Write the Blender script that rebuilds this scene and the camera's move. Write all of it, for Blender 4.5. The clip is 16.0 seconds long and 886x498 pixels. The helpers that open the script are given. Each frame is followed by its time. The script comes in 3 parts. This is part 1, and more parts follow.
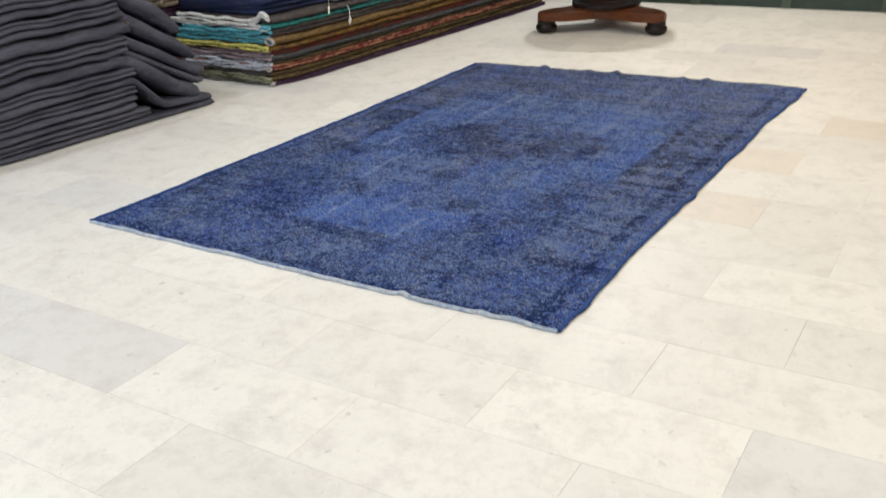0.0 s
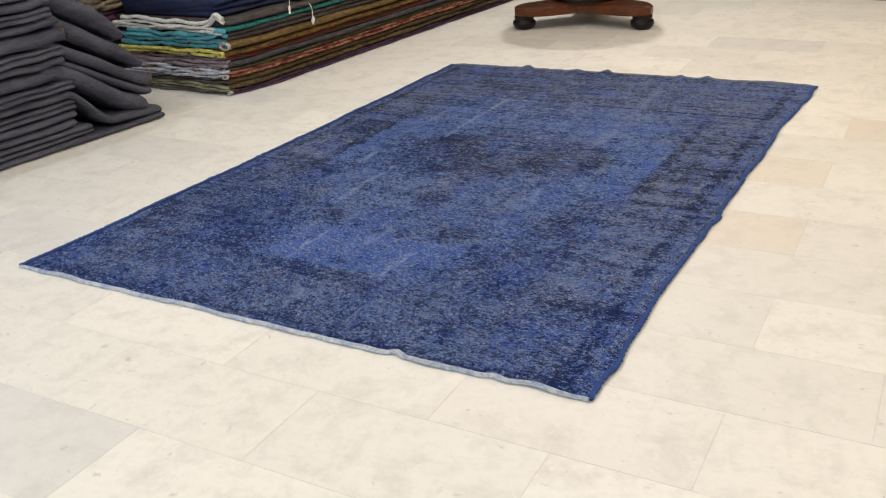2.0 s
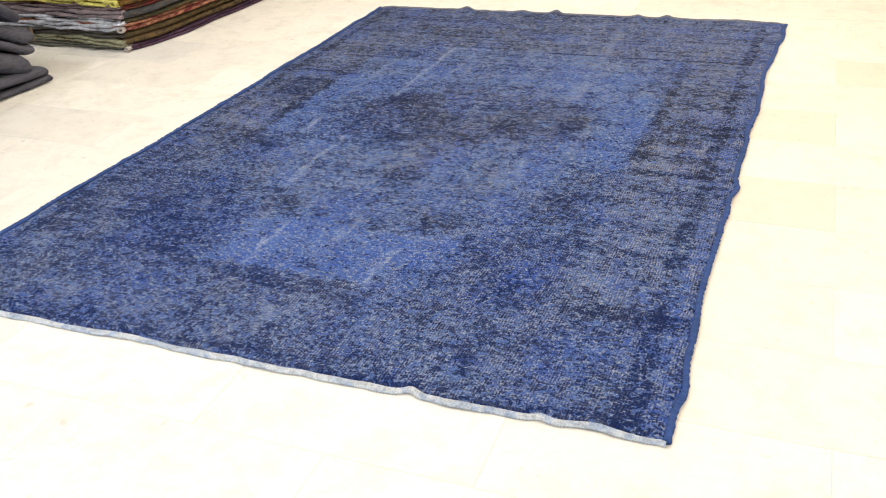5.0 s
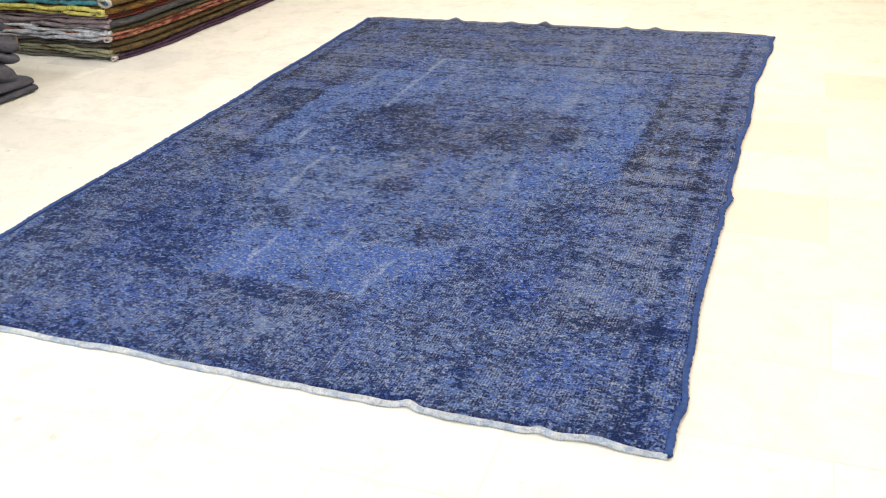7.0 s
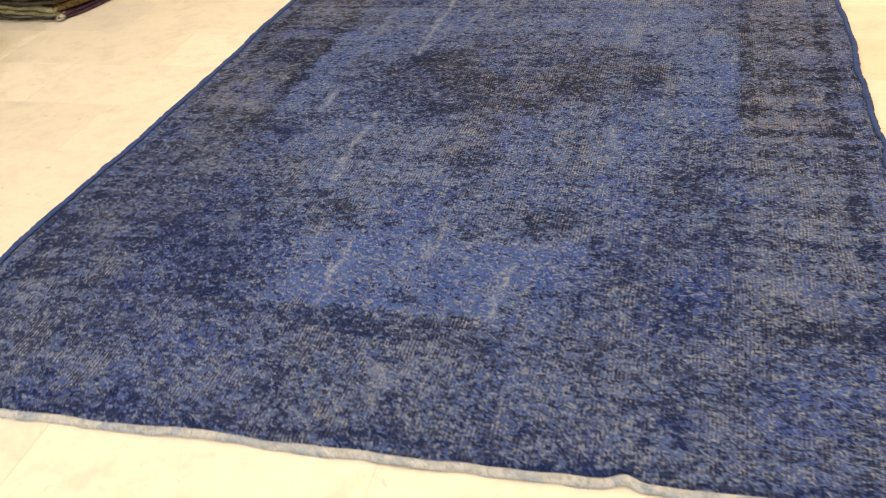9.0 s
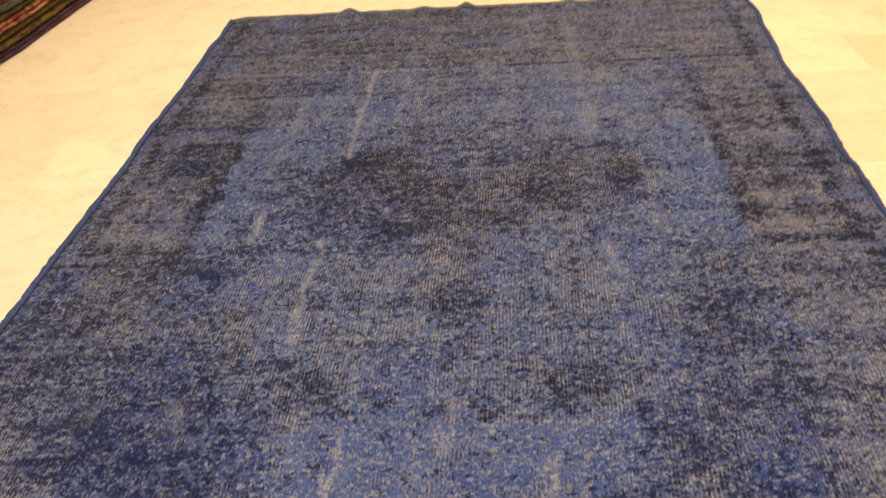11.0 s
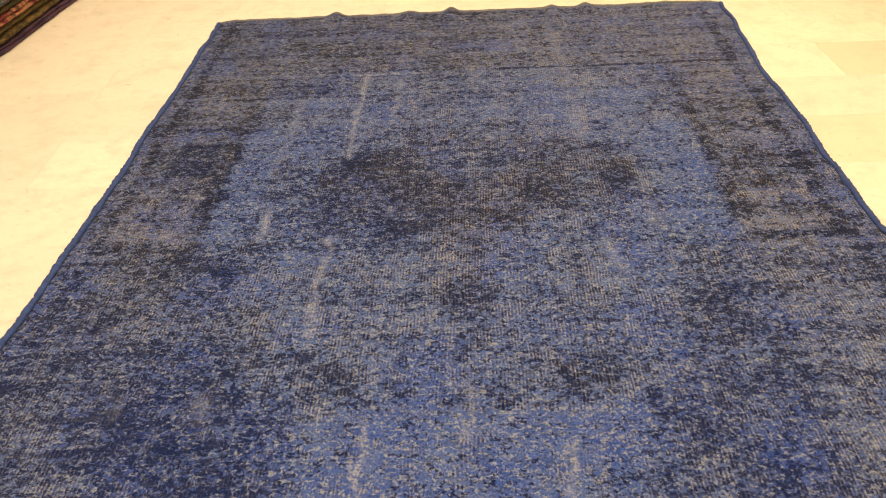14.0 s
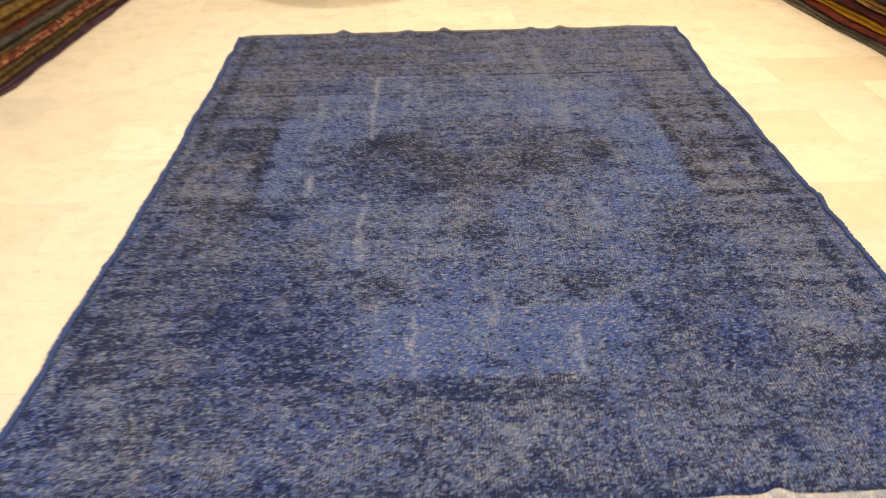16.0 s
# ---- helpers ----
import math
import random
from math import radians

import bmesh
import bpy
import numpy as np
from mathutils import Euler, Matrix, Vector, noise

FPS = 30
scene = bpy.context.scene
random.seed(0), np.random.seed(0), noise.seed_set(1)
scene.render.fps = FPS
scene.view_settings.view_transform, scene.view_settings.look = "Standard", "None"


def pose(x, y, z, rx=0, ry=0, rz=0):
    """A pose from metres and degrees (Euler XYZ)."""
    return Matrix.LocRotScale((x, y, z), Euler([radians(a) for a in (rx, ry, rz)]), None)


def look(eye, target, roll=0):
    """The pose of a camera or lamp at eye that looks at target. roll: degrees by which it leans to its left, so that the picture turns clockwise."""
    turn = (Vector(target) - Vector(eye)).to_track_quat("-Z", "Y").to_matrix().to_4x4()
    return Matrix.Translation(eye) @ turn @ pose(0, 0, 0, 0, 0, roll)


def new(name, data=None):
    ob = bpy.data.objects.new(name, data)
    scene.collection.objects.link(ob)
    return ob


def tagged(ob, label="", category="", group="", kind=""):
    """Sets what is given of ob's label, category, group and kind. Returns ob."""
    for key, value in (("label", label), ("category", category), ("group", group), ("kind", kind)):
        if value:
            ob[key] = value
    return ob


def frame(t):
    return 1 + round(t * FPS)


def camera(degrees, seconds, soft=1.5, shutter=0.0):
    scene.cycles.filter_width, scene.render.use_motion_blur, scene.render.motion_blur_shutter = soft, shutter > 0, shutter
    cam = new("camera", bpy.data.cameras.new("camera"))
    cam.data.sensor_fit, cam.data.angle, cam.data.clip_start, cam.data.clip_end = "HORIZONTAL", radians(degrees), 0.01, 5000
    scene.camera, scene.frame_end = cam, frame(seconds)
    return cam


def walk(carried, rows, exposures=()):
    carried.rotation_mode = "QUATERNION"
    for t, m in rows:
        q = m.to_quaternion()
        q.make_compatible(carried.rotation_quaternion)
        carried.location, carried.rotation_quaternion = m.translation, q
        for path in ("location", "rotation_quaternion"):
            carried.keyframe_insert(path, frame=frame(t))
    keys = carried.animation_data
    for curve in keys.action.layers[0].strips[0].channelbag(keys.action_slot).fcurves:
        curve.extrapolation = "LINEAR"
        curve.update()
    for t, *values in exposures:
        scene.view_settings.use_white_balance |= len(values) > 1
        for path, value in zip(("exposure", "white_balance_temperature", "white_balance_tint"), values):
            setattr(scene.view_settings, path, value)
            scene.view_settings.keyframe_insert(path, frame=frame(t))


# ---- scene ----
cam = camera(51.5, 16.0, soft=1.1, shutter=0.5)

PATH = [
    (0, (3.005, -2.147, 1.324), (2.029, -0.602, 0.512), -3.0),
    (0.5, (2.966, -2.088, 1.297), (2.005, -0.572, 0.416), -3.9),
    (1, (2.876, -1.924, 1.284), (1.916, -0.406, 0.405), -4.0),
    (1.5, (2.795, -1.807, 1.271), (1.843, -0.285, 0.389), -3.5),
    (2, (2.662, -1.766, 1.269), (1.758, -0.186, 0.439), -3.7),
    (2.5, (2.522, -1.75, 1.264), (1.646, -0.163, 0.418), -3.8),
    (3, (2.449, -1.659, 1.24), (1.585, -0.084, 0.361), -3.3),
    (3.5, (2.345, -1.463, 1.229), (1.491, 0.106, 0.33), -3.2),
    (4, (2.251, -1.401, 1.231), (1.455, 0.149, 0.251), -3.7),
    (4.5, (2.176, -1.424, 1.232), (1.47, 0.169, 0.249), -4.1),
    (4.7, (2.167, -1.429, 1.236), (1.492, 0.178, 0.255), -3.5),
    (6.8, (2.141, -1.417, 1.226), (1.516, 0.224, 0.27), -2.8),
    (7, (2.124, -1.424, 1.227), (1.5, 0.219, 0.273), -2.6),
    (7.5, (2.048, -1.436, 1.215), (1.443, 0.217, 0.265), -2.1),
    (8, (1.925, -1.358, 1.175), (1.333, 0.273, 0.18), -2.2),
    (8.2, (1.838, -1.282, 1.148), (1.263, 0.327, 0.108), -3.2),
    (10.3, (1.187, -0.68, 1.139), (0.937, 0.936, -0.012), -5.3),
    (10.5, (1.172, -0.625, 1.144), (0.933, 0.988, -0.015), -5.8),
    (11, (1.124, -0.566, 1.166), (1.008, 1.114, 0.087), -3.8),
    (11.5, (1.087, -0.556, 1.194), (0.996, 1.148, 0.151), -3.1),
    (12, (1.047, -0.569, 1.194), (0.982, 1.15, 0.174), -1.9),
    (12.5, (1.026, -0.574, 1.2), (0.99, 1.146, 0.179), -1.2),
    (13, (1.02, -0.583, 1.207), (0.996, 1.136, 0.185), -1.4),
    (13.5, (1.013, -0.605, 1.2), (0.969, 1.101, 0.156), -1.9),
    (14, (1.011, -0.635, 1.193), (0.988, 1.052, 0.118), -2.3),
    (14.5, (0.984, -0.673, 1.19), (0.988, 1.01, 0.11), -1.7),
    (15, (0.915, -0.767, 1.191), (0.974, 0.932, 0.138), -1.1),
    (15.5, (0.878, -0.931, 1.191), (1.008, 0.771, 0.149), 1.9),
    (16, (0.818, -1.195, 1.211), (0.903, 0.547, 0.232), -0.3),
]
EXPOSURES = [(0, -0.21, 6080, 10), (0.4, -0.39, 6300, 12), (1.5, -0.42, 6450, 14), (2, -0.26, 6400, 12), (2.5, -0.10, 6400, 10), (3, -0.08, 6400, 10), (3.5, 0.10, 6550, 10), (4.5, 0.28, 6700, 11),
             (7, 0.36, 6600, 10), (7.6, 0.36, 6600, 10), (8.0, 0.14, 6750, 13), (8.2, 0.10, 6800, 14), (10.3, 0.02, 13200, 14), (10.6, 0.02, 13200, 14), (11, 0.04, 13300, 18), (12, 0.11, 11300, 17), (13.2, 0.09, 9900, 17),
             (14, 0.13, 11900, 17), (15, 0.18, 12400, 17), (15.5, 0.12, 12900, 17), (16, 0.13, 9900, 14)]
walk(cam, [(t, look(eye, target, roll)) for t, eye, target, roll in PATH], EXPOSURES)

# ---- light ----
world = bpy.data.worlds.new("world")
world.use_nodes = True
scene.world = world
world.node_tree.nodes["Background"].inputs[0].default_value = (0.8, 0.9, 1.0, 1)
world.node_tree.nodes["Background"].inputs[1].default_value = 0.3


def ceiling_lamp(x, y, watts, colour, size=0.35, z=2.93):
    d = bpy.data.lights.new("ceiling_lamp", "AREA")
    d.shape, d.size, d.energy, d.color = "DISK", size, watts, colour
    ob = new("ceiling_lamp", d)
    ob.matrix_world = pose(x, y, z)
    return ob


WARM, MILD, COOL = (1.0, 0.80, 0.55), (1.0, 0.93, 0.82), (0.93, 0.97, 1.0)
for lx, ly, lw, lc in ((0.20, 5.33, 56, MILD), (2.5, 2.6, 38, WARM), (0.45, 1.65, 30, MILD), (3.4, 4.6, 24, WARM),
                       (0.9, -1.3, 28, MILD), (-1.4, -0.4, 29, COOL), (3.35, -0.2, 31, MILD)):
    ceiling_lamp(lx, ly, lw, lc, 0.2)
# Unseen cool fill added behind the camera; no window is built there.
front_fill = bpy.data.lights.new("front_fill_light", "AREA")
front_fill.shape, front_fill.size, front_fill.size_y = "RECTANGLE", 5.0, 2.0
front_fill.energy, front_fill.color = 105, COOL
new("front_fill_light", front_fill).matrix_world = look((-0.5, -4.85, 1.4), (-0.5, 0, 0.9))


# ---- materials ----
class Nodes:
    """A short way of writing a node material."""

    def __init__(self, name, roughness=0.6, metallic=0.0):
        self.mat = bpy.data.materials.new(name)
        self.mat.use_nodes = True
        self.tree = self.mat.node_tree
        self.bsdf = self.tree.nodes["Principled BSDF"]
        self.bsdf.inputs["Roughness"].default_value = roughness
        self.bsdf.inputs["Metallic"].default_value = metallic

    def node(self, kind, **settings):
        n = self.tree.nodes.new(kind)
        for k, v in settings.items():
            setattr(n, k, v)
        return n

    def put(self, value, socket):
        if isinstance(value, bpy.types.NodeSocket):
            self.tree.links.new(value, socket)
        else:
            socket.default_value = value

    def coords(self, scale=(1, 1, 1), kind="Object", shift=None):
        tc = self.node("ShaderNodeTexCoord")
        mp = self.node("ShaderNodeMapping")
        self.put(tc.outputs[kind], mp.inputs[0])
        mp.inputs["Scale"].default_value = scale
        if shift is not None:
            self.put(shift, mp.inputs["Location"])
        return mp.outputs[0]

    def noise(self, vec, scale, detail=4, rough=0.6, distort=0.0):
        n = self.node("ShaderNodeTexNoise")
        self.put(vec, n.inputs["Vector"])
        n.inputs["Scale"].default_value, n.inputs["Detail"].default_value = scale, detail
        n.inputs["Roughness"].default_value, n.inputs["Distortion"].default_value = rough, distort
        return n.outputs["Fac"]

    def ramp(self, fac, *stops):
        r = self.node("ShaderNodeValToRGB")
        self.put(fac, r.inputs[0])
        e = r.color_ramp.elements
        while len(e) < len(stops):
            e.new(0.5)
        for el, (p, c) in zip(e, stops):
            el.position = p
            el.color = (c, c, c, 1) if isinstance(c, (int, float)) else (*c, 1)
        return r.outputs[0]

    def mix(self, fac, a, b, mode="MIX"):
        m = self.node("ShaderNodeMix", data_type="RGBA", blend_type=mode)
        self.put(fac, m.inputs[0])
        self.put(a if not isinstance(a, tuple) else (*a, 1), m.inputs[6])
        self.put(b if not isinstance(b, tuple) else (*b, 1), m.inputs[7])
        return m.outputs[2]

    def math(self, op, a, b=0.0, c=0.0):
        m = self.node("ShaderNodeMath", operation=op)
        for i, v in enumerate((a, b, c)):
            self.put(v, m.inputs[i])
        return m.outputs[0]

    def bump(self, height, strength, distance):
        b = self.node("ShaderNodeBump")
        b.inputs["Strength"].default_value, b.inputs["Distance"].default_value = strength, distance
        self.put(height, b.inputs["Height"])
        self.put(b.outputs[0], self.bsdf.inputs["Normal"])

    def colour(self, value):
        self.put(value if not isinstance(value, tuple) else (*value, 1), self.bsdf.inputs["Base Color"])
        return self.mat


def marble(name, base, grey, veins):
    m = Nodes(name, 0.34)
    rnd = m.node("ShaderNodeObjectInfo").outputs["Random"]
    jump = m.node("ShaderNodeCombineXYZ")
    m.put(m.math("MULTIPLY", rnd, 37.0), jump.inputs[0])
    m.put(m.math("MULTIPLY", rnd, 91.0), jump.inputs[1])
    v = m.coords(shift=jump.outputs[0])
    cloud = m.noise(v, 7.5, 8, 0.72, 0.15)
    fine = m.noise(v, 34.0, 6, 0.72, 0.3)
    spots = m.noise(v, 27.0, 4, 0.62, 0.4)
    tone = m.mix(m.ramp(rnd, (0.0, 0.0), (1.0, 0.9)), base, grey)
    c = m.mix(m.ramp(cloud, (0.48, 0.0), (0.74, veins)), tone, (0.50, 0.48, 0.45))
    c = m.mix(m.ramp(fine, (0.47, 0.0), (0.74, 0.34)), c, (0.60, 0.58, 0.54))
    c = m.mix(m.ramp(spots, (0.64, 0.0), (0.73, 0.55)), c, (0.40, 0.385, 0.375))
    m.put(m.ramp(cloud, (0.3, 0.36), (0.7, 0.50)), m.bsdf.inputs["Roughness"])
    m.bump(fine, 0.06, 0.002)
    return m.colour(c)


def plain(name, colour, roughness, grain=30.0, amount=0.25, relief=0.1):
    m = Nodes(name, roughness)
    v = m.coords()
    n = m.noise(v, grain, 5, 0.65)
    big = m.noise(v, grain / 12, 3, 0.6)
    dark = tuple(c * (1 - amount) for c in colour)
    c = m.mix(m.ramp(n, (0.3, 0.0), (0.75, 1.0)), colour, dark)
    c = m.mix(m.ramp(big, (0.35, 0.0), (0.8, 0.7)), c, dark)
    m.bump(n, relief, 0.003)
    return m.colour(c)


def cloth(name, colour, second, third=None, figure=9.0, weave=260.0, rough=0.95, crumple=0.0):
    """Pile or woven textile with worn figures of a second and third colour."""
    m = Nodes(name, rough)
    v = m.coords()
    fig = m.noise(m.coords((1.0, 0.55, 2.0)), figure, 4, 0.62, 0.4)
    streak = m.noise(m.coords((3.0, 0.6, 6.0)), 22.0, 4, 0.7)
    fine = m.noise(v, weave, 2, 0.6)
    c = m.mix(m.ramp(fig, (0.46, 0.0), (0.58, 1.0)), colour, second)
    if third:
        c = m.mix(m.ramp(m.noise(v, figure * 2.3, 2, 0.5), (0.56, 0.0), (0.63, 0.8)), c, third)
    c = m.mix(m.ramp(streak, (0.45, 0.0), (0.75, 0.5)), c, (0.018, 0.015, 0.018))
    c = m.mix(m.ramp(fine, (0.35, 0.3), (0.6, 0.0)), c, (0.012, 0.010, 0.014))
    m.bsdf.inputs["Specular IOR Level"].default_value = 0.08
    height = m.math("ADD", fine, m.math("MULTIPLY", streak, 1.5))
    if crumple:
        height = m.math("MULTIPLY_ADD", m.noise(m.coords((1.6, 0.8, 1.3)), 13.0, 3, 0.55, 0.6), crumple, height)
    m.bump(height, 0.5, 0.004)
    return m.colour(c)


def rug_material():
    """Worn pile: warp threads showing in bare patches, soft dyed pile between, dark knots of the old pattern."""
    m = Nodes("worn_blue_pile", 0.95)
    m.bsdf.inputs["Specular IOR Level"].default_value = 0.06
    m.bsdf.inputs["Sheen Weight"].default_value = 0.03
    m.bsdf.inputs["Sheen Roughness"].default_value = 0.5
    m.bsdf.inputs["Sheen Tint"].default_value = (0.35, 0.55, 1.0, 1.0)
    a = m.node("ShaderNodeAttribute", attribute_name="dye")
    b = m.node("ShaderNodeAttribute", attribute_name="wear")
    split = m.node("ShaderNodeSeparateColor")
    m.put(b.outputs["Color"], split.inputs[0])
    dye, dark, bald = a.outputs["Color"], a.outputs["Alpha"], b.outputs["Alpha"]
    bare, brown, streaky = split.outputs[0], split.outputs[1], split.outputs[2]
    v = m.coords()
    fine = m.noise(m.coords((0.95, 1.10, 1.0)), 116.0, 3, 0.68, 0.7)
    clump = m.noise(m.coords((0.90, 1.10, 1.0)), 60.0, 3, 0.68, 0.9)
    blotch = m.noise(m.coords((0.75, 1.05, 1.0)), 27.0, 4, 0.66, 0.9)
    weft = m.noise(m.coords((0.30, 1.6, 1.0)), 62.0, 3, 0.65, 0.5)
    warp = m.noise(m.coords((1.5, 0.12, 1.0)), 38.0, 3, 0.6)
    tufts = m.noise(m.coords((1.2, 0.85, 1.0)), 210.0, 2, 0.6)
    hue = m.noise(v, 17.0, 4, 0.66, 0.5)
    # pile: dye taken up unevenly
    pile = m.mix(m.ramp(hue, (0.42, 0.0), (0.62, 0.55)), dye, (0.088, 0.155, 0.40))
    pile = m.mix(m.ramp(clump, (0.52, 0.0), (0.68, 0.50)), pile, (0.135, 0.185, 0.355))
    # one thread every seven millimetres, slightly wandering
    sep = m.node("ShaderNodeSeparateXYZ")
    m.put(v, sep.inputs[0])
    wander = m.math("MULTIPLY", m.noise(v, 5.0, 2, 0.5), 0.020)
    # the warp runs along the rug, which lies a little askew
    across = m.math("ADD", m.math("MULTIPLY_ADD", sep.outputs[1], -0.0320, sep.outputs[0]), wander)
    phase = m.math("FRACT", m.math("MULTIPLY", across, 139.0))
    thread = m.math("SUBTRACT", 1.0, m.math("MULTIPLY", m.math("ABSOLUTE", m.math("SUBTRACT", phase, 0.5)), 2.0))
    line = m.ramp(thread, (0.40, 0.0), (0.66, 1.0))
    worn = m.math("ADD", bare, m.math("ADD", m.math("MULTIPLY_ADD", blotch, 0.75, -0.375), m.math("MULTIPLY_ADD", clump, 0.95, -0.475)))
    worn = m.math("ADD", worn, m.math("MULTIPLY_ADD", warp, 0.45, -0.225))
    shown = m.ramp(worn, (0.36, 0.0), (0.74, 0.92))
    stripe = m.math("MULTIPLY", shown, line)
    yarn = m.mix(brown, (0.49, 0.515, 0.58), (0.50, 0.485, 0.455))
    c = m.mix(m.math("MULTIPLY", shown, 0.66), pile, m.mix(brown, (0.013, 0.036, 0.170), (0.022, 0.026, 0.062)))
    # broken threads: short dashes
    dash = m.ramp(m.noise(m.coords((1.0, 0.45, 1.0)), 125.0, 2, 0.6), (0.36, 0.22), (0.56, 1.0))
    c = m.mix(m.math("MULTIPLY", m.math("MULTIPLY", stripe, dash), 0.87), c, yarn)
    # pale flecks of bare knots
    flecks = m.noise(m.coords((0.9, 1.2, 1.0)), 96.0, 3, 0.62, 0.8)
    c = m.mix(m.ramp(flecks, (0.52, 0.0), (0.60, 0.70)), c, m.mix(brown, (0.29, 0.345, 0.44), (0.32, 0.315, 0.30)))
    # dark knots left of the old pattern
    old = m.math("ADD", m.math("ADD", m.math("MULTIPLY", fine, 0.52), m.math("MULTIPLY", clump, 0.48)), m.math("ADD", m.math("MULTIPLY_ADD", dark, 0.30, -0.15), m.math("MULTIPLY_ADD", weft, 0.10, -0.05)))
    ink = m.mix(m.math("MULTIPLY", brown, 1.2), (0.005, 0.015, 0.085), (0.009, 0.010, 0.018))
    inked = m.ramp(old, (0.474, 0.0), (0.527, 0.97))
    c = m.mix(m.math("MULTIPLY", inked, m.math("MULTIPLY_ADD", stripe, -0.28, 1.0)), c, ink)
    # pale weft ends in streaks across the rug
    pale = m.math("MULTIPLY", m.ramp(m.math("ADD", m.math("MULTIPLY", weft, 0.6), m.math("MULTIPLY", fine, 0.4)), (0.53, 0.0), (0.62, 0.8)), m.math("MULTIPLY_ADD", streaky, 0.70, 0.06))
    c = m.mix(pale, c, m.mix(brown, (0.30, 0.35, 0.44), (0.35, 0.335, 0.30)))
    # scratches down to the white foundation
    c = m.mix(m.math("MULTIPLY", bald, m.ramp(fine, (0.38, 0.10), (0.60, 0.72))), c, (0.42, 0.46, 0.53))
    # shade between the tufts, put into the colour as dark blue
    c = m.mix(m.ramp(tufts, (0.36, 0.55), (0.54, 0.0)), c, (0.006, 0.010, 0.036))
    m.bump(m.math("ADD", m.math("MULTIPLY", stripe, 0.5), m.math("ADD", tufts, m.math("MULTIPLY", inked, 0.6))), 0.7, 0.005)
    return m.colour(c)


def wood(name, light, dark, rough=0.28):
    m = Nodes(name, rough)
    g = m.noise(m.coords((1.2, 1.2, 9.0)), 9.0, 5, 0.65, 1.2)
    f = m.noise(m.coords((3, 3, 40)), 14.0, 3, 0.6)
    c = m.mix(m.ramp(g, (0.3, 0.0), (0.7, 1.0)), light, dark)
    c = m.mix(m.ramp(f, (0.45, 0.0), (0.8, 0.5)), c, tuple(x * 0.4 for x in dark))
    m.bsdf.inputs["Coat Weight"].default_value = 0.06
    m.bsdf.inputs["Specular IOR Level"].default_value = 0.2
    m.bump(f, 0.08, 0.002)
    return m.colour(c)


MARBLE = marble("cream_marble", (0.82, 0.80, 0.755), (0.74, 0.725, 0.685), 0.6)
MARBLE_DULL = marble("dull_marble", (0.76, 0.74, 0.70), (0.70, 0.685, 0.65), 0.6)
MARBLE_GREY = marble("grey_marble", (0.71, 0.70, 0.685), (0.65, 0.645, 0.63), 0.6)
MARBLE_TAN = marble("tan_marble", (0.74, 0.685, 0.615), (0.70, 0.65, 0.585), 0.5)
GROUT = plain("grout", (0.70, 0.67, 0.61), 0.9, 60)
PLASTER = plain("white_plaster", (0.80, 0.79, 0.76), 0.85, 8, 0.06, 0.05)
GREEN = plain("dark_green_paint", (0.022, 0.047, 0.034), 0.45, 14, 0.45, 0.12)
GREEN_PALE = plain("grey_green_paint", (0.075, 0.10, 0.07), 0.5, 14, 0.4, 0.12)
RUG = rug_material()
SELVEDGE = plain("blue_selvedge_cord", (0.028, 0.084, 0.31), 0.95, 120, 0.6, 0.6)
FRINGE = cloth("pale_blue_kilim_end", (0.56, 0.61, 0.68), (0.42, 0.49, 0.61), (0.33, 0.42, 0.60), 14.0, 320.0)
MAHOGANY = wood("polished_mahogany", (0.155, 0.050, 0.016), (0.060, 0.017, 0.007))
EBONY = wood("black_stained_wood", (0.014, 0.008, 0.007), (0.007, 0.004, 0.004), 0.30)
LEATHER = plain("tan_leather", (0.16, 0.10, 0.06), 0.6, 60, 0.3)
PAPER = plain("white_paper", (0.8, 0.79, 0.76), 0.8, 40, 0.1)
FELT = cloth("grey_felt", (0.112, 0.114, 0.146), (0.084, 0.086, 0.112), None, 5.0, crumple=9.0)


# ---- helpers for meshes ----
def link_mesh(name, bm, material, parent=None, smooth=True):
    me = bpy.data.meshes.new(name)
    bmesh.ops.recalc_face_normals(bm, faces=bm.faces)
    bm.to_mesh(me)
    bm.free()
    for mat in material if isinstance(material, (list, tuple)) else (material,):
        me.materials.append(mat)
    if smooth:
        me.polygons.foreach_set("use_smooth", [True] * len(me.polygons))
    ob = new(name, me)
    ob.parent = parent
    return ob


def part(name, bm, material, parent, label="", smooth=True):
    ob = link_mesh(name, bm, material, parent, smooth)
    if label:
        ob["label"] = label
    return ob


def box(x0, x1, y0, y1, z0, z1, bevel=0.0, segments=2):
    bm = bmesh.new()
    bmesh.ops.create_cube(bm, size=1.0)
    for v in bm.verts:
        v.co = ((x0, x1)[v.co.x > 0], (y0, y1)[v.co.y > 0], (z0, z1)[v.co.z > 0])
    if bevel:
        bmesh.ops.bevel(bm, geom=bm.edges[:], offset=bevel, segments=segments, affect="EDGES", profile=0.5)
    return bm


def lathe(profile, steps=40):
    """A turned shape round z from (radius, height) pairs."""
    bm = bmesh.new()
    rings = []
    for r, z in profile:
        rings.append([bm.verts.new((r * math.cos(2 * math.pi * k / steps), r * math.sin(2 * math.pi * k / steps), z)) for k in range(steps)])
    for a, b in zip(rings, rings[1:]):
        for k in range(steps):
            bm.faces.new((a[k], a[(k + 1) % steps], b[(k + 1) % steps], b[k]))
    bm.faces.new(rings[0][::-1])
    bm.faces.new(rings[-1])
    return bm


def wave(x, seed, size=1.0):
    return noise.noise(Vector((x / size, seed * 7.31, seed * 1.7)))


